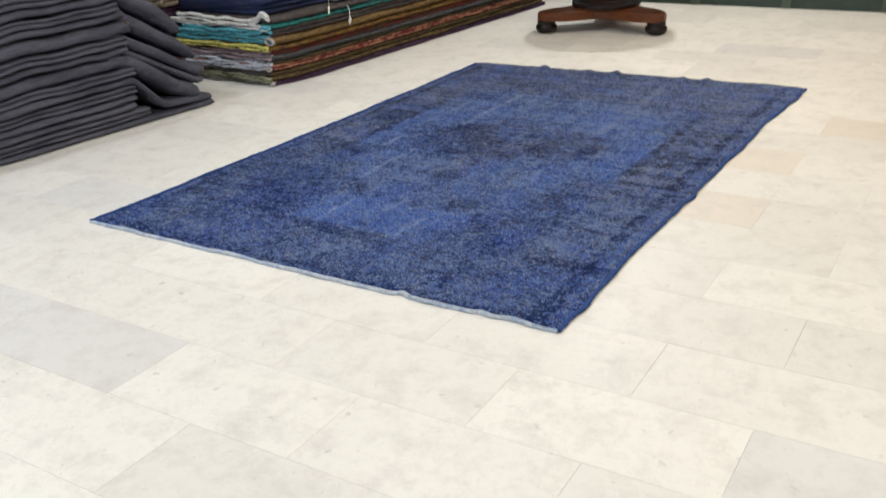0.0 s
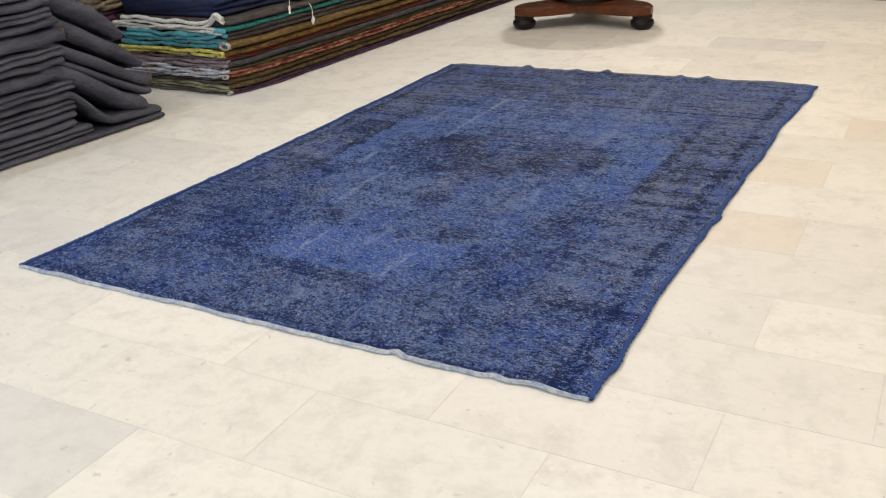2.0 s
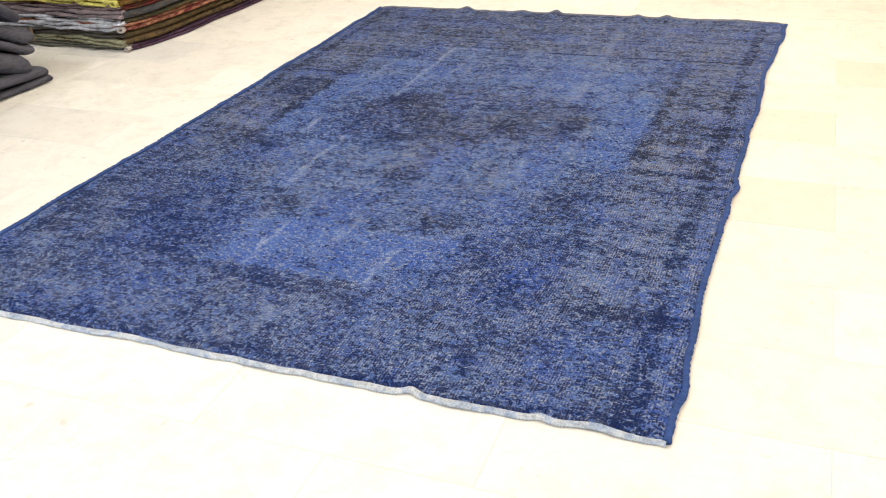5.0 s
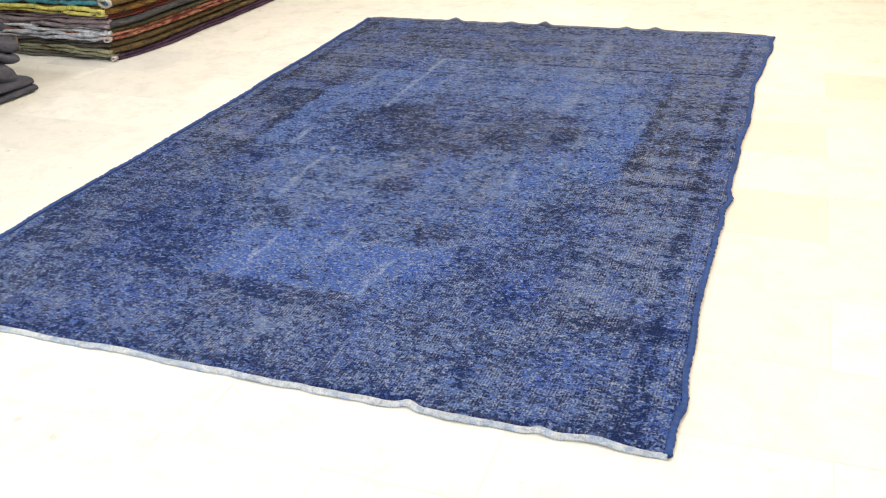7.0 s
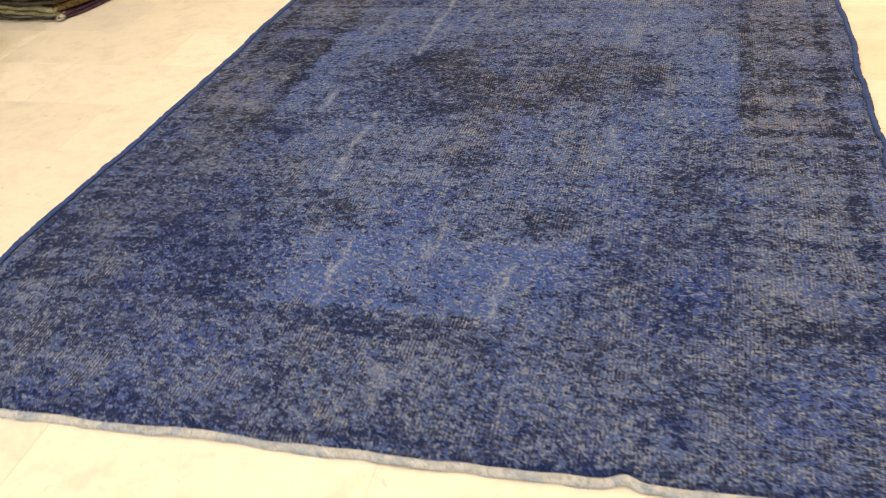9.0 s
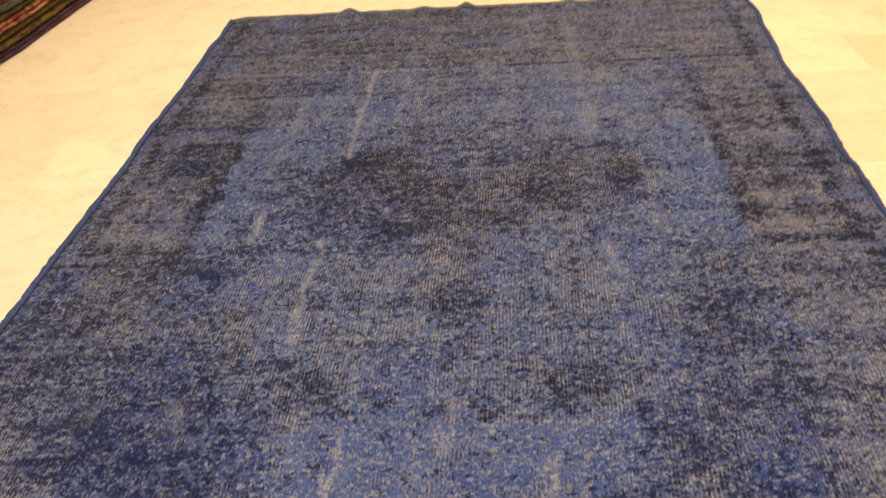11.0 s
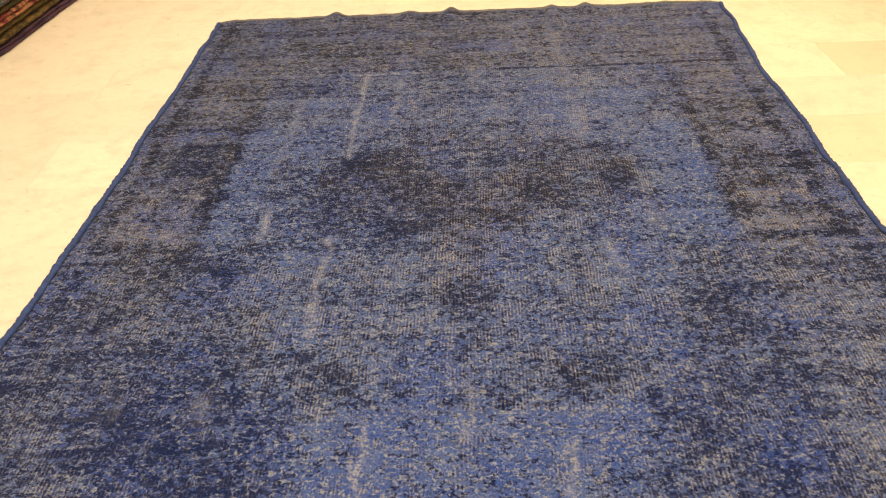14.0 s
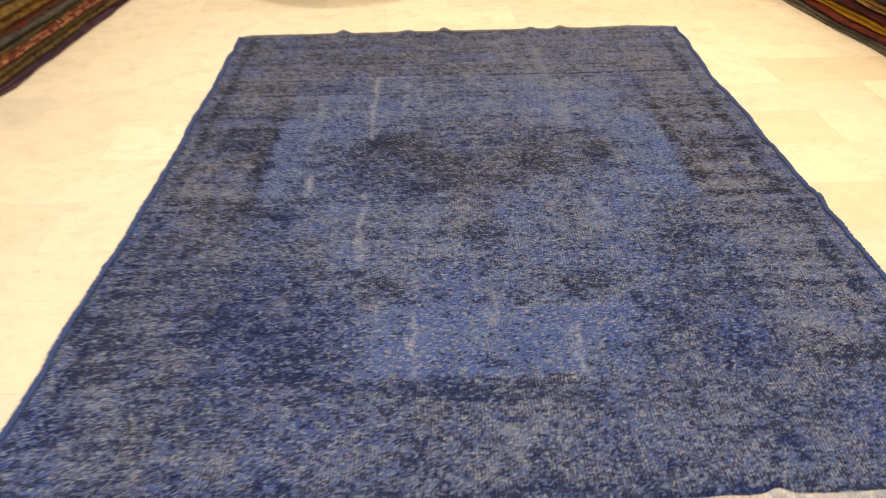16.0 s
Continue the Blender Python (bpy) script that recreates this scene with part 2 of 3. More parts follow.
# ---- the room ----
X0, X1, Y0, Y1, H = -4.2, 5.0, -5.0, 5.52, 3.0
floor = tagged(link_mesh("floor", box(X0, X1, Y0, Y1 + 0.3, -0.12, -0.0012), GROUT, smooth=False),
               "cream marble tiles laid in a running bond", "floor", kind="structure")
tagged(link_mesh("ceiling", box(X0, X1, Y0, Y1, H, H + 0.1), PLASTER, smooth=False), "plain white plaster ceiling", "ceiling", kind="structure")
tagged(link_mesh("wall_west", box(X0 - 0.15, X0, Y0, Y1, -0.1, H), PLASTER, smooth=False), "plain white plaster wall", "wall", kind="structure")
tagged(link_mesh("wall_east", box(X1, X1 + 0.15, Y0, Y1, -0.1, H), PLASTER, smooth=False), "plain white plaster wall", "wall", kind="structure")
tagged(link_mesh("wall_south", box(X0, X1, Y0 - 0.15, Y0, -0.1, H), PLASTER, smooth=False), "plain white plaster wall", "wall", kind="structure")
wall_north = tagged(link_mesh("wall_north", box(X0, X1, Y1, Y1 + 0.15, -0.1, H), PLASTER, smooth=False), "white wall behind dark green panelling", "wall", kind="structure")


def green_panelling():
    run = tagged(new("green_panelling"), "dark green painted wooden panelling along the back wall", "panelling", kind="structure")
    part("plinth", box(X0, X1, Y1 - 0.06, Y1 - 0.002, 0.0, 0.10, 0.006), GREEN, run, smooth=False)
    x = -3.6
    while x < X1 - 0.8:
        part("stile", box(x, x + 0.075, Y1 - 0.075, Y1 - 0.002, 0.0, 1.0, 0.006), GREEN_PALE, run, smooth=False)
        part("panel", box(x + 0.079, x + 0.716, Y1 - 0.045, Y1 - 0.002, 0.104, 0.99, 0.012), GREEN, run, smooth=False)
        x += 0.72
    part("top_rail", box(X0, X1, Y1 - 0.09, Y1 - 0.002, 1.003, 1.06, 0.008), GREEN, run, smooth=False)
    return run


green_panelling()

# ---- the folded textiles ----
def folded_textile(name, front, y0, y1, z_of, thick, depth, material, seed, label, group, plies=2, rough=1.0, tilt=0.0, category="folded rug", steps=46, taper=0.0):
    """A textile folded in plies, its round fold running along y at x = front(y). z_of(y): the height of its underside."""
    bm = bmesh.new()
    ply = thick / plies
    rings = []
    for k in range(steps + 1):
        y = y0 + (y1 - y0) * k / steps
        fx = front(y) + 0.012 * rough * wave(y, seed, 0.35) + 0.006 * rough * wave(y, seed + 3, 0.09)
        zb = z_of(y)
        th = thick * (1 + 0.16 * rough * wave(y, seed + 5, 0.3))
        if taper and y > y1 - taper:
            th *= 1 - 0.5 * (1 - (y1 - y) / taper) ** 1.6
        p = th / plies
        pts = []
        for j in range(plies):
            c = zb + p * (j + 0.5)
            lead = 0.010 * rough * wave(y + j * 3.7, seed + 9, 0.25) - 0.008 * (j % 2)
            for s in range(7):
                a = -math.pi / 2 + math.pi * s / 6
                pts.append((fx + lead - p * 0.85 + p * 0.85 * math.cos(a), y, c + p * 0.445 * math.sin(a)))
        # back face
        back = fx - depth
        ring = [Vector(q) for q in pts] + [Vector((back, y, zb + th * 0.98)), Vector((back, y, zb + th * 0.02))]
        rings.append([bm.verts.new(q) for q in ring])
    n = len(rings[0])
    for a, b in zip(rings, rings[1:]):
        for i in range(n):
            bm.faces.new((a[i], a[(i + 1) % n], b[(i + 1) % n], b[i]))
    bm.faces.new(rings[0])
    bm.faces.new(rings[-1][::-1])
    ob = link_mesh(name, bm, material)
    return tagged(ob, label, category, group)


def end_loop(parent, front, y, z, thick, depth, material, seed, label, hump=0.0):
    """The curled, frayed ends of a folded textile, two limp plies that show on the short side of the stack."""
    steps, sides = 150, 8
    bright = z > 0.24
    for ply in (0, 1):
        bm = bmesh.new()
        rings = []
        s0 = seed + 31 * ply
        share = (0.56, 0.44)[ply] if seed % 2 else (0.44, 0.56)[ply]
        base = z + thick * (0.0 if ply == 0 else 1 - share)
        run = depth * (1.0 - 0.05 * ply * (seed % 3))
        for k in range(steps + 1):
            f = k / steps
            x = front - 0.010 - 0.016 * ply * (seed % 2) - f * run
            zz = base + thick * share * 0.5 + thick * (0.34 if bright else 0.22) * wave(x, seed, 0.17) + thick * 0.16 * wave(x, s0 + 2, 0.06)
            if f < 0.12:
                zz += thick * 0.5 * (0.12 - f) / 0.12 * (seed % 3 - 0.6) * 0.6
            zz += hump * math.exp(-((f - 0.06) / 0.05) ** 2) - 0.5 * hump * math.exp(-((f - 0.35) / 0.15) ** 2)
            r = thick * share * (0.50 + 0.20 * wave(x, s0 + 4, 0.10) + 0.10 * wave(x, s0 + 8, 0.02))
            yy = y - 0.002 - 0.012 * bright + 0.028 * wave(x, s0 + 6, 0.15) + 0.008 * wave(x, s0 + 9, 0.04)
            # combed threads: every other ring pulled out a little
            out = 0.015 * (1 + 0.30 * wave(x, s0 + 10, 0.02)) + (0.0035 if k % 2 else 0.0)
            rings.append([bm.verts.new((x, yy - out * math.cos(2 * math.pi * q / sides), zz + r * math.sin(2 * math.pi * q / sides))) for q in range(sides)])
        for a, b in zip(rings, rings[1:]):
            for i in range(sides):
                bm.faces.new((a[i], a[(i + 1) % sides], b[(i + 1) % sides], b[i]))
        bm.faces.new(rings[0][::-1])
        bm.faces.new(rings[-1])
        part("curled_end", bm, material, parent, label)


def corner_curl(parent, x, y, z, r, material, seed):
    """The rolled end of a fold, that shows as a ring at the corner of the stack."""
    bm = bmesh.new()
    rings = []
    for k in range(22):
        a = 2 * math.pi * k / 19 + seed
        rr = r * (1.0 - 0.02 * k)
        c = Vector((x + rr * 1.5 * math.cos(a), y, z + rr * math.sin(a)))
        rings.append([bm.verts.new(c + Vector((0.0055 * math.cos(a) * math.cos(b), 0.014 * math.sin(b), 0.0055 * math.sin(a) * math.cos(b)))) for b in (0, 1.05, 2.09, 3.14, 4.19, 5.24)])
    for p, q in zip(rings, rings[1:]):
        for m in range(6):
            bm.faces.new((p[m], p[(m + 1) % 6], q[(m + 1) % 6], q[m]))
    bm.faces.new(rings[0][::-1])
    bm.faces.new(rings[-1])
    return part("curled_corner", bm, material, parent)


PALE_WOOL = cloth("pale_wool_hem", (0.52, 0.49, 0.46), (0.42, 0.36, 0.35), None, 30)
STACK = (
    # thickness, side colours, end colour, words
    (0.026, (0.085, 0.050, 0.090), (0.045, 0.026, 0.055), (0.13, 0.13, 0.11), "dark purple"),
    (0.034, (0.150, 0.100, 0.045), (0.070, 0.052, 0.026), (0.22, 0.22, 0.15), "olive brown"),
    (0.030, (0.060, 0.050, 0.026), (0.110, 0.075, 0.034), (0.060, 0.055, 0.05), "dark olive"),
    (0.034, (0.400, 0.190, 0.120), (0.150, 0.030, 0.030), (0.38, 0.40, 0.46), "salmon and dark red"),
    (0.024, (0.050, 0.052, 0.030), (0.100, 0.072, 0.030), (0.42, 0.44, 0.50), "dark green and ochre"),
    (0.036, (0.070, 0.080, 0.094), (0.045, 0.046, 0.052), (0.22, 0.18, 0.20), "slate"),
    (0.024, (0.150, 0.030, 0.026), (0.080, 0.050, 0.028), (0.17, 0.13, 0.14), "dark red patterned"),
    (0.034, (0.220, 0.122, 0.030), (0.110, 0.060, 0.024), (0.46, 0.43, 0.12), "mustard"),
    (0.052, (0.240, 0.150, 0.060), (0.130, 0.090, 0.036), (0.085, 0.29, 0.37), "tan and ochre"),
    (0.044, (0.055, 0.050, 0.048), (0.080, 0.074, 0.070), (0.095, 0.32, 0.40), "brown-grey"),
    (0.030, (0.030, 0.230, 0.210), (0.050, 0.120, 0.115), (0.58, 0.58, 0.58), "turquoise"),
    (0.040, (0.105, 0.098, 0.100), (0.055, 0.055, 0.062), (0.64, 0.64, 0.62), "grey and white"),
)


def stack_front(y):
    return -0.735 + 0.095 * (y - 2.20) - 0.055 * math.exp(-max(0.0, y - 2.05) / 0.08)


z = 0.001
for i, (th, ca, cb, ce, words) in enumerate(STACK):
    mat = cloth(words.replace(" ", "_") + "_pile", ca, cb, ((0.050, 0.020, 0.022), (0.022, 0.020, 0.030), (0.14, 0.085, 0.04))[i % 3], 20.0 + i % 3 * 9)
    lean = random.uniform(-0.010, 0.010) + 0.020 - 0.10 * z
    start = 2.030 + 0.11 * z + random.uniform(-0.012, 0.02)
    ob = folded_textile("folded_rug", lambda y, lean=lean: stack_front(y) + lean, start, 5.15 - 0.05 * (i % 3), lambda y, z=z, i=i: z + 0.006 * wave(y, i + 40, 0.6) * (i > 0),
                        th, 0.85, mat, i + 1, f"{words} rug folded flat in a stack of rugs", "rugs in the long stack", plies=1 if i % 3 else 2, steps=70)
    endm = cloth(words.replace(" ", "_") + "_end", tuple(min(0.78, 1.5 * q) for q in ce), tuple(1.1 * q for q in ce), None, 30)
    end_loop(ob, stack_front(start) + lean, start, z, th * 1.05, 0.80, endm, i + 11, "frayed " + words + " folded end", (0.0, 0.035)[i == 11] + (0.0, 0.015)[i == 9])
    if i in (0, 3, 7, 8):
        corner_curl(ob, stack_front(start) + lean - 0.012 - 0.004 * (i % 3), start - 0.022, z + th * 0.5, th * (0.36 + 0.05 * (i % 3)), endm if i == 7 else PALE_WOOL, i)
    z += th * 0.985
STACK_TOP = z
NAVY = cloth("navy_quilt", (0.022, 0.032, 0.085), (0.034, 0.042, 0.090), None, 6)
CHAR = cloth("charcoal_pile", (0.060, 0.058, 0.066), (0.035, 0.033, 0.045), None, 8)
folded_textile("folded_rug", lambda y: stack_front(y) - 0.10 + 0.03 * wave(y, 3, 0.5), 2.10, 2.62, lambda y: STACK_TOP + 0.004, 0.085, 0.70, NAVY, 31,
               "dark navy rug folded on top of the long stack", "rugs in the long stack", plies=3, rough=1.8)
top_rug = folded_textile("folded_rug", lambda y: stack_front(y) - 0.02 + 0.02 * wave(y, 5, 0.4), 2.66, 3.35, lambda y: STACK_TOP + 0.004, 0.075, 0.75, CHAR, 33,
               "charcoal rug with a curled end lying on the stack", "rugs in the long stack", plies=2)
corner_curl(top_rug, stack_front(2.66) - 0.045, 2.645, STACK_TOP + 0.040, 0.028, cloth("pale_grey_hem", (0.22, 0.23, 0.26), (0.15, 0.15, 0.19), None, 30), 1)


def tag_or_hem(x, y, z, turn, diamond):
    tag = tagged(new("tag_or_hem"), "small white slip on a ribbon: paper tag or charcoal rug's white hem", "tag", "paper tags on the stack")
    tag.matrix_world = pose(x, y, z, 0, 0, turn)
    bm = box(-0.0015, 0.0015, -0.020, 0.020, -0.023, 0.023, 0.001, 1) if diamond else box(-0.0015, 0.0015, -0.010, 0.010, -0.045, 0.0, 0.001, 1)
    if diamond:
        bmesh.ops.rotate(bm, verts=bm.verts, cent=(0, 0, 0), matrix=Matrix.Rotation(math.radians(48), 3, "X"))
    for q in bm.verts:
        q.co.x += 0.004 * math.sin(q.co.z * 60)
    part("paper", bm, PAPER, tag, smooth=False)
    top = 0.026 if diamond else 0.001
    ribbon = bmesh.new()
    rows = []
    for k in range(9):
        f = k / 8
        w = 0.0045 if diamond else 0.0015
        rows.append([ribbon.verts.new((-0.012 * f * f + dx, 0.010 * math.sin(3.2 * f) + dy, top - 0.003 + 0.075 * f)) for dx, dy in ((-0.0006, -w), (0.0006, -w), (0.0006, w), (-0.0006, w))])
    for a, b in zip(rows, rows[1:]):
        for k in range(4):
            ribbon.faces.new((a[k], a[(k + 1) % 4], b[(k + 1) % 4], b[k]))
    part("ribbon", ribbon, PAPER, tag, smooth=False)
    return tag


# The first, plain slip stands for the charcoal rug's white hem.
for ty, tz, tt, shape in ((2.505, 0.405, 5, False), (2.690, 0.290, 15, True)):
    tag_or_hem(stack_front(ty) + 0.018, ty, tz, tt, shape)

# the second stack, behind the first
BACK = (((0.060, 0.050, 0.075), "plum"), ((0.060, 0.070, 0.12), "slate blue"), ((0.16, 0.045, 0.09), "magenta"), ((0.09, 0.10, 0.15), "blue-grey"),
        ((0.045, 0.035, 0.06), "aubergine"), ((0.34, 0.28, 0.20), "beige"), ((0.12, 0.05, 0.09), "purple"), ((0.30, 0.24, 0.17), "tan"), ((0.05, 0.05, 0.06), "black"))
z = 0.001
for i, (c, words) in enumerate(BACK):
    mat = cloth(words.replace(" ", "_") + "_wool", c, tuple(q * 0.6 for q in c), None, 12)
    ob = folded_textile("folded_rug", lambda y, i=i: -1.62 + 0.02 * wave(i, 2, 0.7), 2.0 + 0.02 * (i % 3), 3.2, lambda y, z=z: z, 0.062, 0.7, mat, 50 + i,
                        f"{words} rug folded in the stack by the wall", "rugs in the back stack", plies=2, steps=20)
    end_loop(ob, -1.62, 2.0 + 0.02 * (i % 3), z, 0.06, 0.66, mat, 70 + i, "")
    z += 0.0615

# the stack on the other side of the blue rug
RIGHT = ((0.034, (0.13, 0.115, 0.095), (0.08, 0.07, 0.06), "grey-beige"), (0.040, (0.16, 0.030, 0.022), (0.10, 0.022, 0.020), "brick red"),
         (0.034, (0.30, 0.155, 0.016), (0.20, 0.10, 0.015), "mustard yellow"), (0.052, (0.075, 0.012, 0.014), (0.04, 0.010, 0.014), "dark red"),
         (0.030, (0.26, 0.16, 0.05), (0.14, 0.08, 0.03), "gold"), (0.046, (0.030, 0.028, 0.040), (0.06, 0.05, 0.06), "charcoal"),
         (0.040, (0.10, 0.09, 0.10), (0.06, 0.05, 0.06), "grey"), (0.040, (0.14, 0.06, 0.03), (0.07, 0.03, 0.02), "rust"))


def right_front(y):
    return -(2.795 - 0.085 * (y - 3.60))


z = 0.001
for i, (th, ca, cb, words) in enumerate(RIGHT):
    mat = cloth(words.replace(" ", "_") + "_kilim", ca, cb, None, 8)
    # built facing +x, then turned to face the rug
    ob = folded_textile("folded_rug", lambda y: right_front(-y), -4.3 - 0.03 * (i % 3), -1.95 + 0.02 * (i % 2), lambda y, z=z: z, th, 0.85, mat, 90 + i,
                        f"{words} rug folded in a low stack on the marble floor", "rugs in the low stack", plies=1 if i % 2 else 2, steps=60)
    ob.matrix_world = pose(0, 0, 0, 0, 0, 180)
    z += th * 0.985


# ---- the grey pile ----
def pile_front(y):
    return -0.850 - 0.120 * (1.575 - y)


def sag(z_flat, z_end, y, start=1.02, stop=1.50, power=1.0):
    if start >= stop:
        return z_flat
    f = min(1.0, max(0.0, (y - start) / (stop - start)))
    f = f * f * (3 - 2 * f) * (1 - power) + power * f
    return z_flat * (1 - f) + z_end * f


GREY = (
    # underside over the block, underside at the drooping end, thickness, end along y, start of the droop, straightness, set back, plies
    (0.001, 0.001, 0.0331, 1.572, 1.34, 0.0, 0.000, 1),
    (0.035, 0.035, 0.0253, 1.170, 2.00, 0.0, 0.004, 1),
    (0.060, 0.060, 0.0253, 1.160, 2.00, 0.0, 0.000, 1),
    (0.087, 0.087, 0.0370, 1.085, 2.00, 0.0, 0.010, 1),
    (0.125, 0.125, 0.0410, 1.095, 2.00, 0.0, 0.004, 1),
    (0.167, 0.167, 0.0488, 1.100, 2.00, 0.0, 0.008, 2),
    (0.217, 0.035, 0.0449, 1.567, 1.07, 0.0, 0.006, 1),
    (0.263, 0.263, 0.0429, 1.105, 2.00, 0.0, 0.000, 2),
    (0.308, 0.308, 0.0680, 1.085, 2.00, 0.0, 0.006, 1),
    (0.378, 0.378, 0.0410, 1.095, 2.00, 0.0, 0.010, 1),
    (0.421, 0.421, 0.0507, 1.105, 2.00, 0.0, 0.002, 2),
    (0.474, 0.474, 0.0760, 1.120, 2.00, 0.0, -0.006, 1),
    (0.552, 0.552, 0.0449, 1.105, 2.00, 0.0, 0.006, 1),
    (0.599, 0.599, 0.0429, 1.075, 2.00, 0.0, 0.000, 2),
    (0.643, 0.643, 0.0488, 1.085, 2.00, 0.0, 0.008, 1),
    (0.694, 0.694, 0.0546, 1.075, 2.00, 0.0, 0.000, 2),
    (0.751, 0.751, 0.0488, 1.065, 2.00, 0.0, 0.006, 1),
    (0.801, 0.801, 0.0546, 1.075, 2.00, 0.0, 0.000, 1),
    (0.390, 0.118, 0.0480, 1.565, 1.05, 1.0, 0.040, 1),
    (0.300, 0.015, 0.1250, 1.505, 1.02, 0.3, 0.016, 1),
    (0.440, 0.165, 0.0800, 1.578, 1.05, 1.0, 0.036, 1),
    (0.545, 0.262, 0.1100, 1.545, 1.05, 1.0, 0.056, 1),
    (0.660, 0.378, 0.1300, 1.470, 1.05, 1.0, 0.060, 1),
)
for i, (za, zb, th, end, start, power, back, plies) in enumerate(GREY):
    carpet = folded_textile("folded_carpet", lambda y, i=i, back=back: pile_front(y) - back + 0.008 * wave(i * 3.1, 4, 1.0), -0.75 if i < 18 else 0.98, end,
                   lambda y, za=za, zb=zb, start=start, power=power, i=i: sag(za, zb, y, start, 1.54 if i > 8 else 1.30, power) + (0.030 * wave(y, 20, 0.5) + 0.012 * wave(y, 21, 0.17)) * min(1, za * 4) * (i < 18) + 0.006 * wave(y, i, 0.2) * min(1, za * 8),
                   th, 0.80, FELT, 120 + i, "charcoal grey felt carpet folded in a tall pile", "folded grey carpets", plies=plies, category="folded carpet", steps=80, taper=0.09 if i > 20 else 0.0)
    if i in (11, 20):
        zt = (za if i == 11 else sag(za, zb, end, start, 1.54, power)) + 0.01 * (i == 11)
        tip = box(pile_front(end) - back - 0.030, pile_front(end) - back - 0.012, end - 0.004, end + 0.004, zt + 0.012, zt + th * 0.85, 0.003, 1)
        part("label_patch", tip, LEATHER, carpet, "small tan leather patch")


# ---- the pedestal table ----
def pedestal_table(x, y, turn):
    table = tagged(new("pedestal_table"), "polished mahogany pedestal table on a three-footed black and brown base", "table")
    R = 0.50
    bm = bmesh.new()
    ring = []
    n = 72
    for k in range(n):
        a = 2 * math.pi * k / n
        lobe = abs(math.cos(1.5 * a))
        r = 0.185 + (R + 0.015 - 0.185) * lobe ** 4.2
        ring.append((r * math.cos(a), r * math.sin(a)))
    lo = [bm.verts.new((px, py, 0.092)) for px, py in ring]
    mid = [bm.verts.new((px * 1.012, py * 1.012, 0.100)) for px, py in ring]
    mid2 = [bm.verts.new((px * 1.012, py * 1.012, 0.142)) for px, py in ring]
    hi = [bm.verts.new((px * 0.985, py * 0.985, 0.152)) for px, py in ring]
    for a, b in ((lo, mid), (mid, mid2), (mid2, hi)):
        for k in range(n):
            bm.faces.new((a[k], a[(k + 1) % n], b[(k + 1) % n], b[k]))
    last = hi
    for f, h in ((0.35, 0.155), (0.7, 0.163), (1.0, 0.170)):
        up = []
        for k, (px, py) in enumerate(ring):
            r = math.hypot(px, py)
            w = (r * 0.985) * (1 - f) + min(r, 0.225) * f
            up.append(bm.verts.new((px / r * w, py / r * w, h)))
        for k in range(n):
            bm.faces.new((last[k], last[(k + 1) % n], up[(k + 1) % n], up[k]))
        last = up
    bm.faces.new(lo[::-1])
    bm.faces.new(last)
    part("plinth", bm, MAHOGANY, table, "brown mahogany plinth with hollowed sides", smooth=False)
    for k in range(3):
        a = 2 * math.pi * k / 3
        foot = part("bun_foot", lathe([(0.045, 0.001), (0.066, 0.012), (0.078, 0.035), (0.076, 0.055), (0.062, 0.068), (0.066, 0.074), (0.066, 0.091)], 28), EBONY, table, "black turned bun foot")
        foot.location = ((R - 0.045) * math.cos(a), (R - 0.045) * math.sin(a), 0)
    part("collar", lathe([(0.236, 0.165), (0.248, 0.172), (0.249, 0.196), (0.240, 0.203), (0.228, 0.205), (0.226, 0.219), (0.215, 0.226)], 48), EBONY, table, "black moulded collar")
    # Column wood coloured darker to hold the shade under the tabletop.
    part("column", lathe([(0.212, 0.227), (0.216, 0.240), (0.212, 0.262), (0.195, 0.285), (0.160, 0.310), (0.130, 0.335), (0.115, 0.37), (0.12, 0.46), (0.10, 0.55), (0.11, 0.62), (0.15, 0.68), (0.18, 0.699)], 40), wood("shaded_mahogany", (0.085, 0.020, 0.009), (0.040, 0.010, 0.006)), table, "turned mahogany column, the tabletop's shade put into its colour")
    part("tabletop", lathe([(0.36, 0.70), (0.39, 0.705), (0.405, 0.72), (0.40, 0.735), (0.38, 0.742)], 72), MAHOGANY, table)
    table.matrix_world = pose(x, y, 0, 0, 0, turn)
    return table


pedestal_table(0.430, 4.345, 101.9)


# ---- the blue rug ----
RW, RL = 2.03, 2.985


# laps and kinks of the ends: place across the rug, height, width
NEAR_LAPS = ((0.73, 0.005, 0.08), (1.12, -0.007, 0.07), (1.33, -0.004, 0.06), (1.485, 0.009, 0.020), (1.59, -0.008, 0.045), (1.775, 0.007, 0.022), (1.89, 0.008, 0.06), (0.20, 0.005, 0.07))
FAR_TUFTS = ((0.47, 0.020, 0.030), (0.77, 0.010, 0.035), (0.94, 0.021, 0.026), (1.35, 0.012, 0.022), (1.485, 0.015, 0.026), (1.80, 0.006, 0.05))
SIDE_KINKS = ((0.17, 0.010, 0.05), (0.62, -0.006, 0.08), (1.19, 0.012, 0.05), (1.43, 0.006, 0.04), (1.66, -0.011, 0.09), (1.84, 0.007, 0.05), (2.25, -0.013, 0.16), (2.78, 0.010, 0.08))


